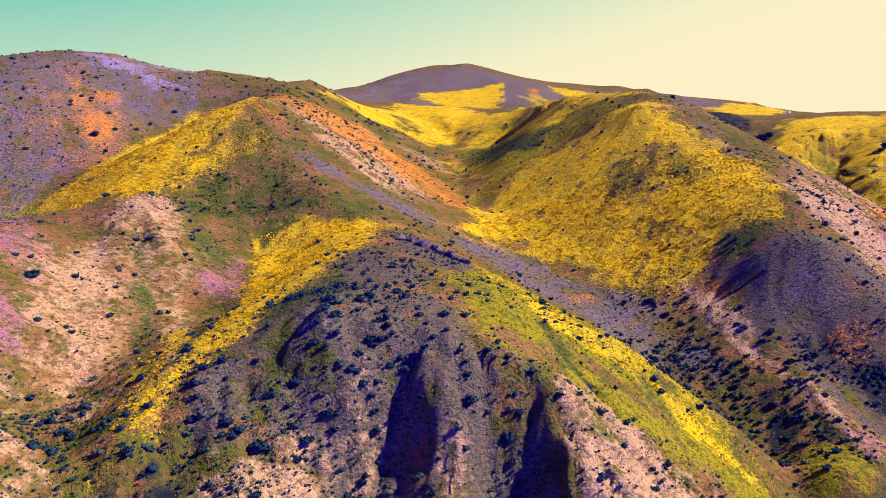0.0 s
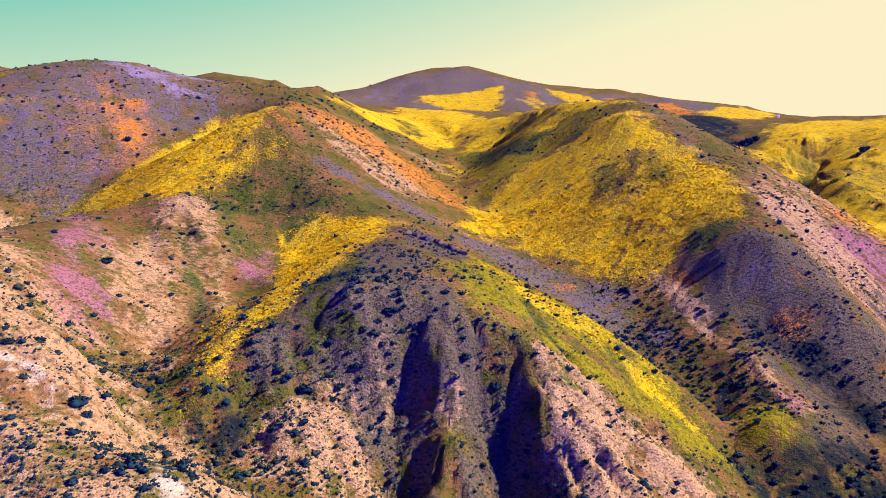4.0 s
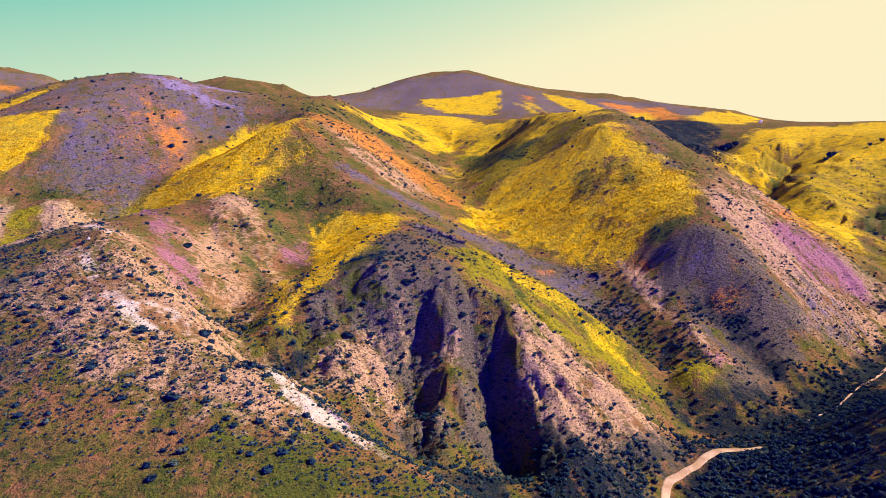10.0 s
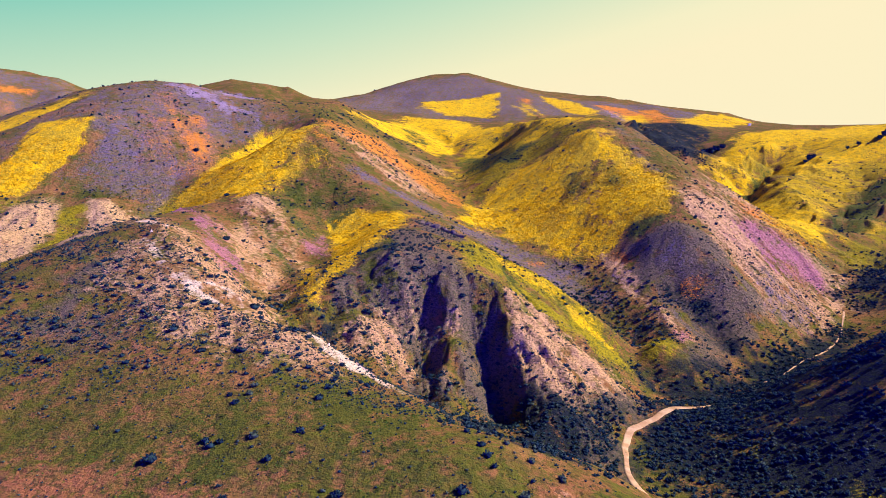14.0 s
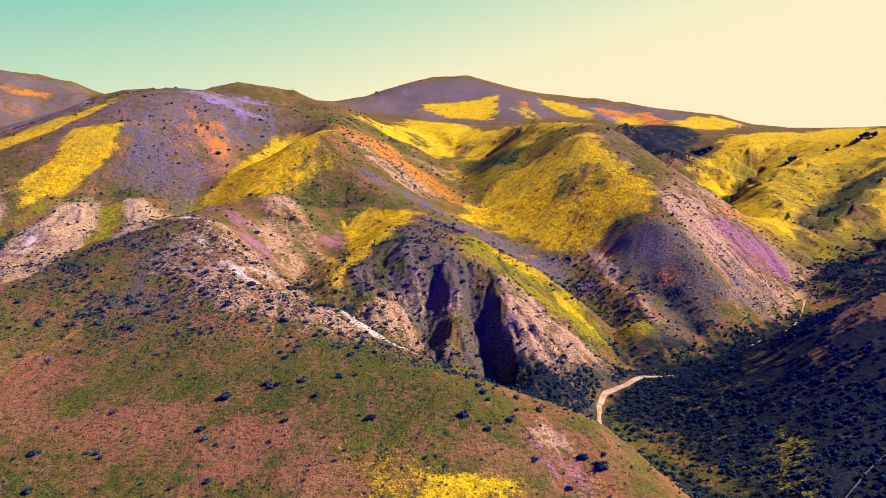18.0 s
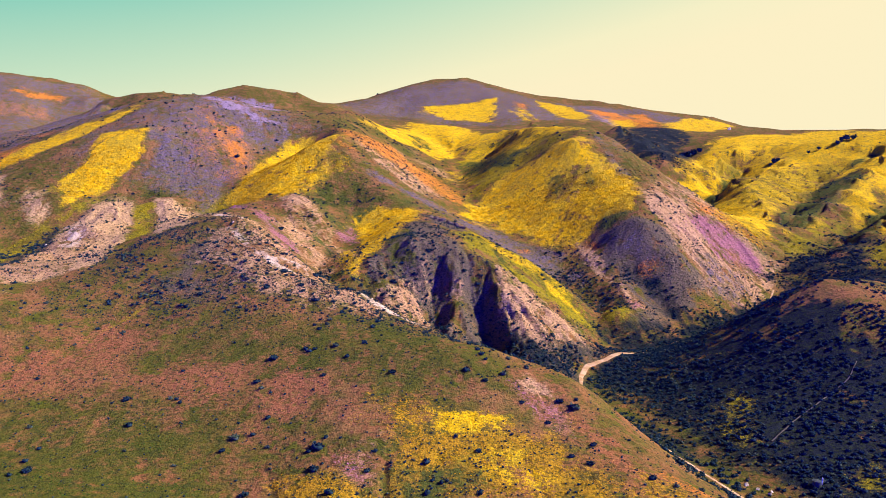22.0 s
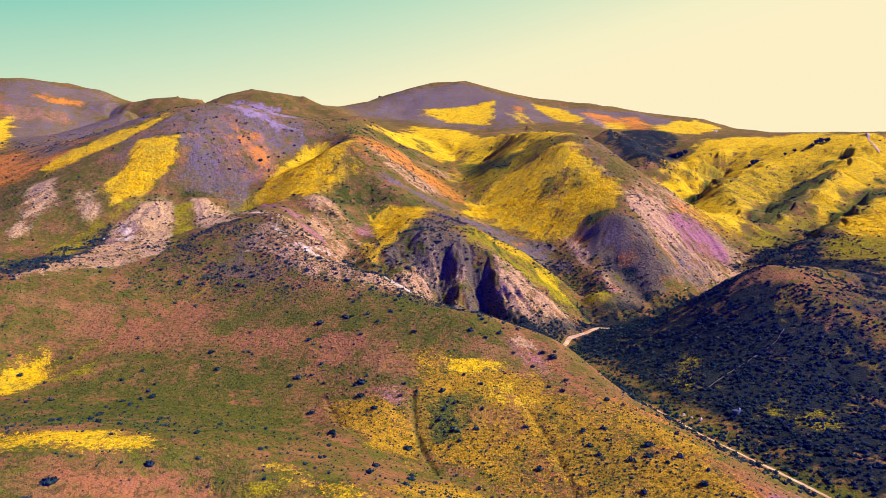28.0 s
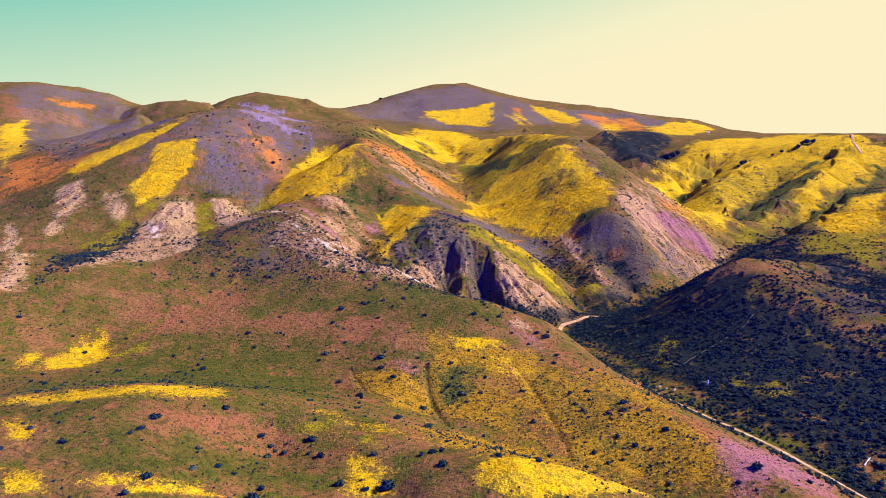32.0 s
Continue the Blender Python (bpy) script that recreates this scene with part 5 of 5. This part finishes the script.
def track(name, line, width, label, crown=0.06, material=DIRT):
    pts = []
    for (ax, ay), (bx, by) in zip(line[:-1], line[1:]):
        n = max(2, int(math.hypot(bx - ax, by - ay) / 1.5))
        pts += [(ax + (bx - ax) * k / n, ay + (by - ay) * k / n) for k in range(n)]
    pts = np.array(pts + [line[-1]], float)
    for _ in range(6):
        pts[1:-1] = (pts[:-2] + 2 * pts[1:-1] + pts[2:]) / 4
    way = np.gradient(pts, axis=0)
    way /= np.hypot(way[:, 0], way[:, 1])[:, None]
    verts, faces, across = [], [], (-0.56, -0.5, -0.3, -0.12, 0.12, 0.3, 0.5, 0.56)
    for k, (p, w) in enumerate(zip(pts, way)):
        wide = width * (1 if p[1] > 70 or width < 2 else 0.75) * (1 + 0.25 * math.sin(k * 0.21) * math.sin(k * 0.077 + 1))
        left = grain(np.array([k * 0.35]), np.array([3.0]), 5)[0] * 0.16
        for a in across:
            x, y = p[0] - w[1] * wide * (a + left * (abs(a) > 0.4)), p[1] + w[0] * wide * (a + left * (abs(a) > 0.4))
            rut = -0.04 if abs(abs(a) - 0.3) < 0.05 else 0.0
            verts.append((x, y, crown + rut if abs(a) < 0.55 else -0.15))
    xy = np.array(verts)
    z = ground_at(xy[:, 0], xy[:, 1])
    verts = [(x, y, g + h) for (x, y, h), g in zip(verts, z)]
    m = len(across)
    for k in range(len(pts) - 1):
        faces += [(k * m + a, k * m + a + 1, (k + 1) * m + a + 1, (k + 1) * m + a) for a in range(m - 1)]
    return tagged(raw(name, verts, faces, material, None, False), label, "road", kind="structure")


track("road", ROAD, 2.3, "rutted pale dirt road along the valley floor", 0.12)
track("valley_track", [(120, 128), (131, 134), (142, 141), (155, 154), (176, 172), (194, 190), (212, 214), (226, 236)], 0.8, "narrow dirt track through the side valley", 0.15)
track("hill_track", [(590, 650), (578, 628), (569, 608), (556, 580), (546, 556)], 2.6, "dirt track on the far yellow hill", 0.5)

# ---- shrubs ----
LEAF = leafy_material("shrub_leaves", (0.008, 0.022, 0.038), (0.027, 0.056, 0.064))
SAGE = leafy_material("sage_leaves", (0.035, 0.055, 0.042), (0.085, 0.11, 0.075))
BARK = wood_material("shrub_stems", (0.10, 0.07, 0.045), (0.17, 0.13, 0.09))


def ball():
    """An icosahedron."""
    g = (1 + 5 ** 0.5) / 2
    v = np.array([(-1, g, 0), (1, g, 0), (-1, -g, 0), (1, -g, 0), (0, -1, g), (0, 1, g), (0, -1, -g), (0, 1, -g), (g, 0, -1), (g, 0, 1), (-g, 0, -1), (-g, 0, 1)], float)
    f = np.array([(0, 11, 5), (0, 5, 1), (0, 1, 7), (0, 7, 10), (0, 10, 11), (1, 5, 9), (5, 11, 4), (11, 10, 2), (10, 7, 6), (7, 1, 8), (3, 9, 4), (3, 4, 2), (3, 2, 6), (3, 6, 8), (3, 8, 9), (4, 9, 5), (2, 4, 11), (6, 2, 10), (8, 6, 7), (9, 8, 1)])
    return v / np.linalg.norm(v[0]), f


def bushy(seed, sprays, lobes=3):
    """A shrub of unit radius: lumpy lobes with leafy sprays standing out of them. Vertices and triangles."""
    rng = np.random.default_rng(seed)
    bv, bf = ball()
    verts, tris, n = [], [], 0
    centres = []
    for k in range(lobes):
        ang, r = rng.uniform(0, 6.28), rng.uniform(0.15, 0.42) if lobes > 1 else 0
        c, s = np.array([r * math.cos(ang), r * math.sin(ang), rng.uniform(0.22, 0.42)]), rng.uniform(0.42, 0.62)
        centres.append((c, s))
        v = bv * (s * (1 + rng.uniform(-0.28, 0.28, (12, 1)))) * (1, 1, 0.78) + c
        v[:, 2] = np.maximum(v[:, 2], -0.12)
        verts.append(v)
        tris.append(bf + n)
        n += 12
    for k in range(sprays):
        c, s = centres[k % lobes]
        d = rng.normal(size=3)
        d[2] = abs(d[2]) * 0.9
        d /= np.linalg.norm(d)
        base = c + d * s * rng.uniform(0.7, 1.0) * (1, 1, 0.8)
        side = np.cross(d, rng.normal(size=3))
        side /= np.linalg.norm(side) + 1e-6
        size = rng.uniform(0.16, 0.34)
        tip = base + d * size * 1.1
        verts.append(np.array([base - side * size * 0.5, base + side * size * 0.5, tip + side * size * 0.3, tip - side * size * 0.35]))
        tris.append(np.array([(0, 1, 2), (0, 2, 3)]) + n)
        n += 4
    return np.concatenate(verts), np.concatenate(tris)


def stems(seed):
    rng = np.random.default_rng(seed)
    bm = bmesh.new()
    for k in range(6):
        a, lean = rng.uniform(0, 6.28), rng.uniform(0.1, 0.5)
        top = Vector((lean * math.cos(a), lean * math.sin(a), 0.45))
        m = Matrix.Translation(top / 2 + Vector((0, 0, -0.1))) @ top.to_track_quat("Z", "Y").to_matrix().to_4x4()
        bmesh.ops.create_cone(bm, cap_ends=False, segments=5, radius1=0.05, radius2=0.02, depth=0.75, matrix=m)
    return bm


def shrub(seed, material):
    root = new("shrub")
    v, f = bushy(seed, 70, 5)
    foliage = indexed("foliage", v, f, material)
    foliage.parent = root
    part("stem", stems(seed), BARK, root)
    return root


STANDING = []


def stand(*places):
    STANDING.extend(places)


stand((-182, 348), (-178, 361), (-169, 295), (-170, 369), (-204, 325), (-161, 400), (-130, 256), (-103, 185), (-91, 184), (-99, 158), (-80, 157), (-57, 131), (-56, 120), (-51, 112), (-27, 144), (-21, 127))
stand((-24, 123), (-23, 133), (-17, 135), (-10, 143), (-8, 141), (-5, 135), (-15, 121), (-19, 121), (-24, 114), (-21, 117), (-37, 111), (-31, 109), (-26, 115), (-31, 117), (-35, 122), (0, 137))
stand((-4, 126), (-7, 125), (-14, 127), (-10, 125), (5, 120), (12, 119), (13, 117), (38, 179), (40, 165), (98, 216), (91, 216), (82, 217), (102, 207), (105, 196), (107, 181), (76, 239))
stand((87, 193), (62, 156), (79, 231), (114, 199), (-58, 41), (-74, 79), (-64, 78), (-62, 77), (-29, 100), (-25, 110), (-22, 118), (-79, 92), (-50, 102), (-35, 98), (42, 167), (99, 214))
stand((112, 198), (122, 182), (130, 160), (-81, 86), (-73, 100), (-57, 40), (-82, 62), (-108, 73), (-76, 67), (-89, 57), (-116, 56), (-97, 44), (-67, 39), (-66, 55), (-49, 20), (-51, 16))
stand((-38, -5), (-63, -2), (-50, 2), (-13, 20), (-44, 34), (-45, 30), (137, 185), (140, 164), (159, 166), (-58, 41), (-79, 50), (-106, 48), (-42, 32), (-43, 3), (-44, -15), (-88, 38))
stand((-65, -15), (-66, -47), (-64, -42), (-40, -49), (-32, 19), (-22, -17), (7, -20), (13, -16), (33, 3), (29, -25), (24, -36), (34, -48), (33, -28), (-21, -89), (-33, -71), (-25, -61))
stand((-39, -59), (-54, -46), (-55, -64), (-44, -89), (-118, -66), (-103, -23), (-124, -37), (-96, -36), (27, -55), (31, -59), (45, -64), (58, -62), (47, -103), (1, -16), (-86, -160), (-62, -152))
stand((-59, -159), (-49, -153), (-45, -162), (-77, -187), (-55, -186), (-38, -177), (-32, -179), (-27, -179), (-17, -166), (-15, -175), (16, -107), (45, -109), (-2, -174), (-110, -60), (54, -125), (53, -111))
stand((69, -151), (62, -156), (-168, -40), (-73, -147))

kinds = [(shrub(900 + k, SAGE if k == 3 else LEAF), "grey-green sage shrub on a dry slope" if k == 3 else "dark green shrub on the hillside") for k in range(5)]
heights = ground_at([p[0] for p in STANDING], [p[1] for p in STANDING])
for k, ((x, y), z) in enumerate(zip(STANDING, heights)):
    size = RNG.uniform(0.9, 1.55) * (1.5 if y > 220 else 1.0) * (1.35 if k % 9 == 0 else 1.0)
    ob, label = kinds[k % 5]
    m = pose(x, y, z - 0.05, 0, 0, RNG.uniform(0, 360)) @ Matrix.Diagonal((size, size, size * RNG.uniform(0.75, 1.05), 1))
    if k >= 5:
        ob = copy_thing(ob, m)
    ob.matrix_basis = m
    tagged(ob, label, "shrub", "shrubs scattered over the hills")


def scatter(n, y0, y1, seed):
    """Places spread evenly over the ground that the flight looks over."""
    rng = np.random.default_rng(seed)
    y = rng.uniform(y0, y1, n)
    half = 0.74 * (y + 335) + 15
    top = 0.74 * (y1 + 335) + 15
    keep = rng.uniform(0, top, n) < half
    y, half = y[keep], half[keep]
    return rng.uniform(-1, 1, len(y)) * half, y, rng



def strewn(name, label, material, kinds, x, y, size, rng):
    """Many shrubs as one mesh: each a turned and scaled copy of one of a few forms."""
    z = ground_at(x, y)
    vs, fs, n = [], [], 0
    for k, (v, f) in enumerate(kinds):
        idx = np.arange(k, len(x), len(kinds))
        if not len(idx):
            continue
        a = rng.uniform(0, 6.28, len(idx))
        c, s = np.cos(a)[:, None], np.sin(a)[:, None]
        r = size[idx][:, None]
        px = (v[None, :, 0] * c - v[None, :, 1] * s) * r + x[idx][:, None]
        py = (v[None, :, 0] * s + v[None, :, 1] * c) * r + y[idx][:, None]
        pz = v[None, :, 2] * r * rng.uniform(0.7, 1.1, (len(idx), 1)) + z[idx][:, None]
        vs.append(np.stack([px, py, pz], -1).reshape(-1, 3))
        fs.append((f[None] + (np.arange(len(idx)) * len(v))[:, None, None]).reshape(-1, 3) + n)
        n += len(idx) * len(v)
    tagged(indexed(name, np.concatenate(vs), np.concatenate(fs), material), label, "scrub", kind="stuff")


def low_shrubs(n, y0, y1, seed):
    """The many shrubs of the slopes: small tufts, and fewer large round ones."""
    x, y, rng = scatter(n, y0, y1, seed)
    where = cell(x, y)
    at = {k: picked(MASKS[k], *where) for k in KINDS}
    clumps = cloudy(x, y, 16.0, 2, 91)
    d, _ = away(x, y, ROAD)
    spur = (x < 0) * (x > -165) * (y > 15) * (y < 125) * smooth(-0.1, 0.1, 0.42 - np.abs(y - 70 + 0.15 * (x + 60)) / 120)
    crag = (x < 80) * (x > -52) * (y > 58) * (y < 185)
    bloom = np.maximum(at["yellow"], np.maximum(at["magenta"], 0.7 * at["lime"]))
    faces = at["mauve"] + 0.5 * at["purple"] * (x > 60) * (y < 260)
    small = 0.05 + 0.06 * (y < 60) + 0.20 * at["scrub"] + 0.7 * spur + 0.30 * crag + 0.14 * (at["pink"] + at["tan"]) + 0.42 * faces + 0.03 * at["purple"] + 0.40 * at["gold"] + 0.2 * at["brush"]
    large = 0.004 + 0.24 * at["scrub"] + 0.034 * crag + 0.02 * spur + 0.020 * (at["mauve"] + at["brush"]) + 0.012 * (at["pink"] + at["tan"]) + 0.006 * at["green"] + 0.14 * (d < 12) * (x > 40)
    spread_ = np.clip(0.9 + np.where(y < 60, 0.5, 1.1) * clumps, 0.1, 2.5) * (1 - 0.5 * smooth(220, 420, y)) * (d > 2.6)
    area = (y1 - y0) * 2 * (0.74 * (y1 + 335) + 15) / n
    chance = rng.uniform(0, 1, len(x))
    shade = rng.uniform(0, 1, len(x))
    few = (1 - 0.8 * bloom) * (1 - 0.9 * at["pale"]) * spread_ * area
    keep = chance < small * few
    size = (0.22 + 0.42 * rng.uniform(0, 1, len(x)) ** 2) * (1 + 0.9 * smooth(160, 420, y))
    kinds = [bushy(40 + k, 5, 1) for k in range(6)]
    for name, label, pick, material in (("dark_scrub", "dense dark green scrub on the slopes", shade < 0.75, LEAF), ("sage_scrub", "low grey-green sage brush on dry slopes", shade >= 0.75, SAGE)):
        strewn(name, label, material, kinds, x[keep & pick], y[keep & pick], size[keep & pick], rng)
    keep = chance > 1 - large * few
    size = (0.65 + 0.75 * rng.uniform(0, 1, len(x)) ** 1.6) * (1 + 0.5 * smooth(200, 420, y))
    kinds = [bushy(60 + k, 16, 3) for k in range(6)]
    for name, label, pick, material in (("tall_scrub", "rounded dark green bushes on the slopes", shade < 0.85, LEAF), ("tall_sage", "rounded grey-green sage bushes on the slopes", shade >= 0.85, SAGE)):
        strewn(name, label, material, kinds, x[keep & pick], y[keep & pick], size[keep & pick], rng)


low_shrubs(560000, -215, 260, 11)
low_shrubs(200000, 260, 640, 12)

# ---- flowers: tufts of bloom standing on the nearer patches ----
PETALS = {
    "yellow": (petal_material("yellow_petals", (0.58, 0.33, 0.005), (0.80, 0.48, 0.007)), "bright yellow daisies carpeting the slope"),
    "gold": (petal_material("golden_petals", (0.38, 0.19, 0.012), (0.60, 0.32, 0.012)), "golden yellow flowers over dry grass"),
    "orange": (petal_material("orange_petals", (0.62, 0.17, 0.012), (0.85, 0.28, 0.02)), "orange poppies running down the slope"),
    "purple": (petal_material("purple_petals", (0.13, 0.10, 0.155), (0.24, 0.17, 0.25)), "violet blue phacelia in drifts"),
    "magenta": (petal_material("pink_petals", (0.34, 0.12, 0.19), (0.50, 0.19, 0.29)), "pink purple owl clover patch"),
    "lime": (petal_material("lime_petals", (0.22, 0.22, 0.015), (0.46, 0.38, 0.02)), "thin yellow flowers among green grass"),
    "green": (leafy_material("grass_blades", (0.04, 0.085, 0.012), (0.10, 0.15, 0.025)), "fresh green grass tufts"),
}


BLOOM_X, BLOOM_Y, _ = scatter(560000, -215, 330, 200)
BLOOM_AT = cell(BLOOM_X, BLOOM_Y)
BLOOM_CLUMP = np.clip(0.75 + 0.9 * cloudy(BLOOM_X, BLOOM_Y, 3.4, 2, 203), 0.05, 1.4)


def tufts(kind, per_metre, seed):
    """Tufts wherever this sort grows on the nearer ground."""
    rng = np.random.default_rng(seed)
    area = 545 * 2 * (0.74 * 665 + 15) / 560000.0
    thick = picked(MASKS[kind], *BLOOM_AT) * BLOOM_CLUMP
    keep = rng.uniform(0, 1, len(thick)) < smooth(0.12, 0.8, thick) * per_metre * area
    x, y = BLOOM_X, BLOOM_Y
    x, y = x[keep], y[keep]
    z = ground_at(x, y)
    size = rng.uniform(0.14, 0.36, len(x)) * (1 + 0.8 * smooth(60, 330, y))
    out = []
    for k in range(3):
        a = rng.uniform(0, 6.28, len(x))
        tip = np.stack([x + 0.5 * size * np.cos(a), y + 0.5 * size * np.sin(a), z + size * rng.uniform(0.5, 1.1, len(x))], -1)
        b = a + 2.0
        one = np.stack([x + size * np.cos(b), y + size * np.sin(b), z + 0.03], -1)
        two = np.stack([x + size * np.cos(b + 2.4), y + size * np.sin(b + 2.4), z + size * 0.25], -1)
        out.append(np.stack([one, two, tip], 1))
    material, label = PETALS[kind]
    name = "grass_tufts" if kind == "green" else "flower_patch"
    tagged(tri_cloud(name, np.concatenate(out), material), label, "grass" if kind == "green" else "flowers", kind="stuff")


for k, (kind, per_metre) in enumerate((("yellow", 0.9), ("gold", 0.5), ("orange", 0.45), ("purple", 0.3), ("magenta", 0.5), ("lime", 0.5), ("green", 0.8))):
    tufts(kind, per_metre, 200 + 10 * k)

# ---- rocks of the crag, a dead tree, a small tank, far trees ----
DARK_ROCK = rock_material("dark_rock", (0.10, 0.07, 0.06), (0.17, 0.12, 0.10))
PALE_ROCK = rock_material("pale_rock", (0.55, 0.42, 0.28), (0.72, 0.60, 0.44))


def boulder(seed, material, label, x, y, size, sink=0.3):
    rng = np.random.default_rng(seed)
    bm = bmesh.new()
    for k in range(14):
        d = rng.normal(size=3)
        d /= np.linalg.norm(d)
        bm.verts.new(Vector(d * rng.uniform(0.75, 1.1)) * size * Vector((1.2, 0.9, 0.75)).length / 1.7)
    bmesh.ops.convex_hull(bm, input=bm.verts)
    bmesh.ops.delete(bm, geom=[v for v in bm.verts if not v.link_faces], context="VERTS")
    bmesh.ops.bevel(bm, geom=bm.edges[:], offset=0.06 * size, segments=1, affect="EDGES")
    ob = part("boulder", bm, material)
    ob.matrix_world = pose(x, y, ground_at([x], [y])[0] + size * (0.6 - sink * 1.6), 0, 0, rng.uniform(0, 360))
    return tagged(ob, label, "rock", "rocks on the slopes")


for k in range(18):
    s = 0.3 + 0.7 * k / 17
    boulder(300 + k, DARK_ROCK, "jagged dark rock on the crag's crest", -20 + 26 * s + RNG.uniform(-2, 2), 226 - 30 * s + RNG.uniform(-5, 1), RNG.uniform(1.0, 2.6))
for k, (x, y) in enumerate([(86, -34), (88, -37), (89, -36), (84, -31), (-238, 184), (-232, 190), (-246, 178), (-36, 56), (-30, 50), (-112, 112)]):
    boulder(340 + k, PALE_ROCK, "pale sunlit rock on the ground", x, y, RNG.uniform(0.5, 0.95))


def dead_tree(x, y):
    root = new("dead_tree")
    root.location = (x, y, ground_at([x], [y])[0])
    wood = wood_material("bleached_wood", (0.62, 0.58, 0.50), (0.80, 0.77, 0.70))
    rng = np.random.default_rng(5)

    def limb(a, b, r1, r2, name, parent):
        a, b = Vector(a), Vector(b)
        bm = bmesh.new()
        m = Matrix.Translation((a + b) / 2) @ (b - a).to_track_quat("Z", "Y").to_matrix().to_4x4()
        bmesh.ops.create_cone(bm, cap_ends=True, segments=7, radius1=r1, radius2=r2, depth=(b - a).length, matrix=m)
        return part(name, bm, wood, parent)

    trunk = limb((0, 0, 0.1), (1.4, 0.9, 1.0), 0.28, 0.2, "trunk", root)
    limb((1.4, 0.9, 1.0), (4.2, 3.4, 1.5), 0.2, 0.08, "trunk", root)
    for k in range(11):
        s = rng.uniform(0.1, 1.0)
        a = np.array([0.8 + 3.2 * s, 0.5 + 2.7 * s, 0.7 + 0.75 * s])
        d = rng.normal(size=3) * (1.0, 1.0, 0.55) + (0.3, 0.3, 0.35)
        limb(a, a + d * rng.uniform(0.5, 1.0), 0.07, 0.02, "branch", root)
    return tagged(root, "bleached fallen dead tree with bare branches", "dead tree")


dead_tree(122.0, -115.0)


def water_tank(x, y):
    root = new("water_tank")
    root.location = (x, y, ground_at([x], [y])[0])
    steel = plain_material("dull_steel", (0.05, 0.06, 0.06), (0.09, 0.10, 0.09), 0.8, 0.0)
    white = plain_material("white_paint", (0.74, 0.74, 0.72), (0.84, 0.84, 0.82), 0.5)
    bm = bmesh.new()
    bmesh.ops.create_cone(bm, cap_ends=True, segments=20, radius1=1.25, radius2=1.25, depth=1.5, matrix=Matrix.Translation((0, 0, 0.7)))
    bmesh.ops.bevel(bm, geom=bm.edges[:], offset=0.04, segments=1, affect="EDGES")
    part("tank_body", bm, steel, root)
    bm = bmesh.new()
    bmesh.ops.create_cone(bm, cap_ends=True, segments=12, radius1=0.2, radius2=0.2, depth=2.3, matrix=Matrix.Translation((1.6, 0, 1.1)))
    part("standpipe", bm, white, root, "white painted standpipe")
    bm = bmesh.new()
    bmesh.ops.create_cone(bm, cap_ends=True, segments=20, radius1=1.32, radius2=0.3, depth=0.3, matrix=Matrix.Translation((0, 0, 1.6)))
    part("lid", bm, steel, root)
    return tagged(root, "small grey tank with a white standpipe", "tank")


water_tank(102.0, -36.0)
boulder(360, PALE_ROCK, "pale bank of bare ground on the far ridge", 534, 1035, 7.0)
track("gully_trail", [(104, -6), (110, -1), (119, 7), (129, 13), (139, 19), (148, 24), (156, 33)], 0.35, "faint pale trail on the dark scrubby hill", 0.25, dirt_material("grey_dirt", (0.08, 0.07, 0.065), (0.13, 0.11, 0.10)))


def far_tree(seed, x, y, size):
    root = new("tree")
    root.location = (x, y, ground_at([x], [y])[0] - 0.1)
    bm = bmesh.new()
    bmesh.ops.create_cone(bm, cap_ends=False, segments=7, radius1=0.1 * size, radius2=0.05 * size, depth=size, matrix=Matrix.Translation((0, 0, 0.45 * size)))
    part("trunk", bm, BARK, root)
    v, f = bushy(seed, 90, 7)
    crown = indexed("crown", v * size * (0.85, 0.85, 1.0) + (0, 0, 0.35 * size), f, LEAF)
    crown.parent = root
    return tagged(root, "dark rounded tree on a far yellow hill", "tree", "trees on the far hills")


for k, (x, y, s) in enumerate([(424, 638, 5), (430, 640, 4), (418, 634, 3.5), (515, 645, 5), (523, 648, 6), (531, 646, 5), (507, 640, 4), (484, 642, 3.5), (470, 640, 3), (359, 766, 8), (370, 770, 7), (348, 760, 8), (380, 775, 6), (338, 752, 7), (-194, 1790, 12), (-205, 1780, 8)]):
    far_tree(400 + k, x, y, s)
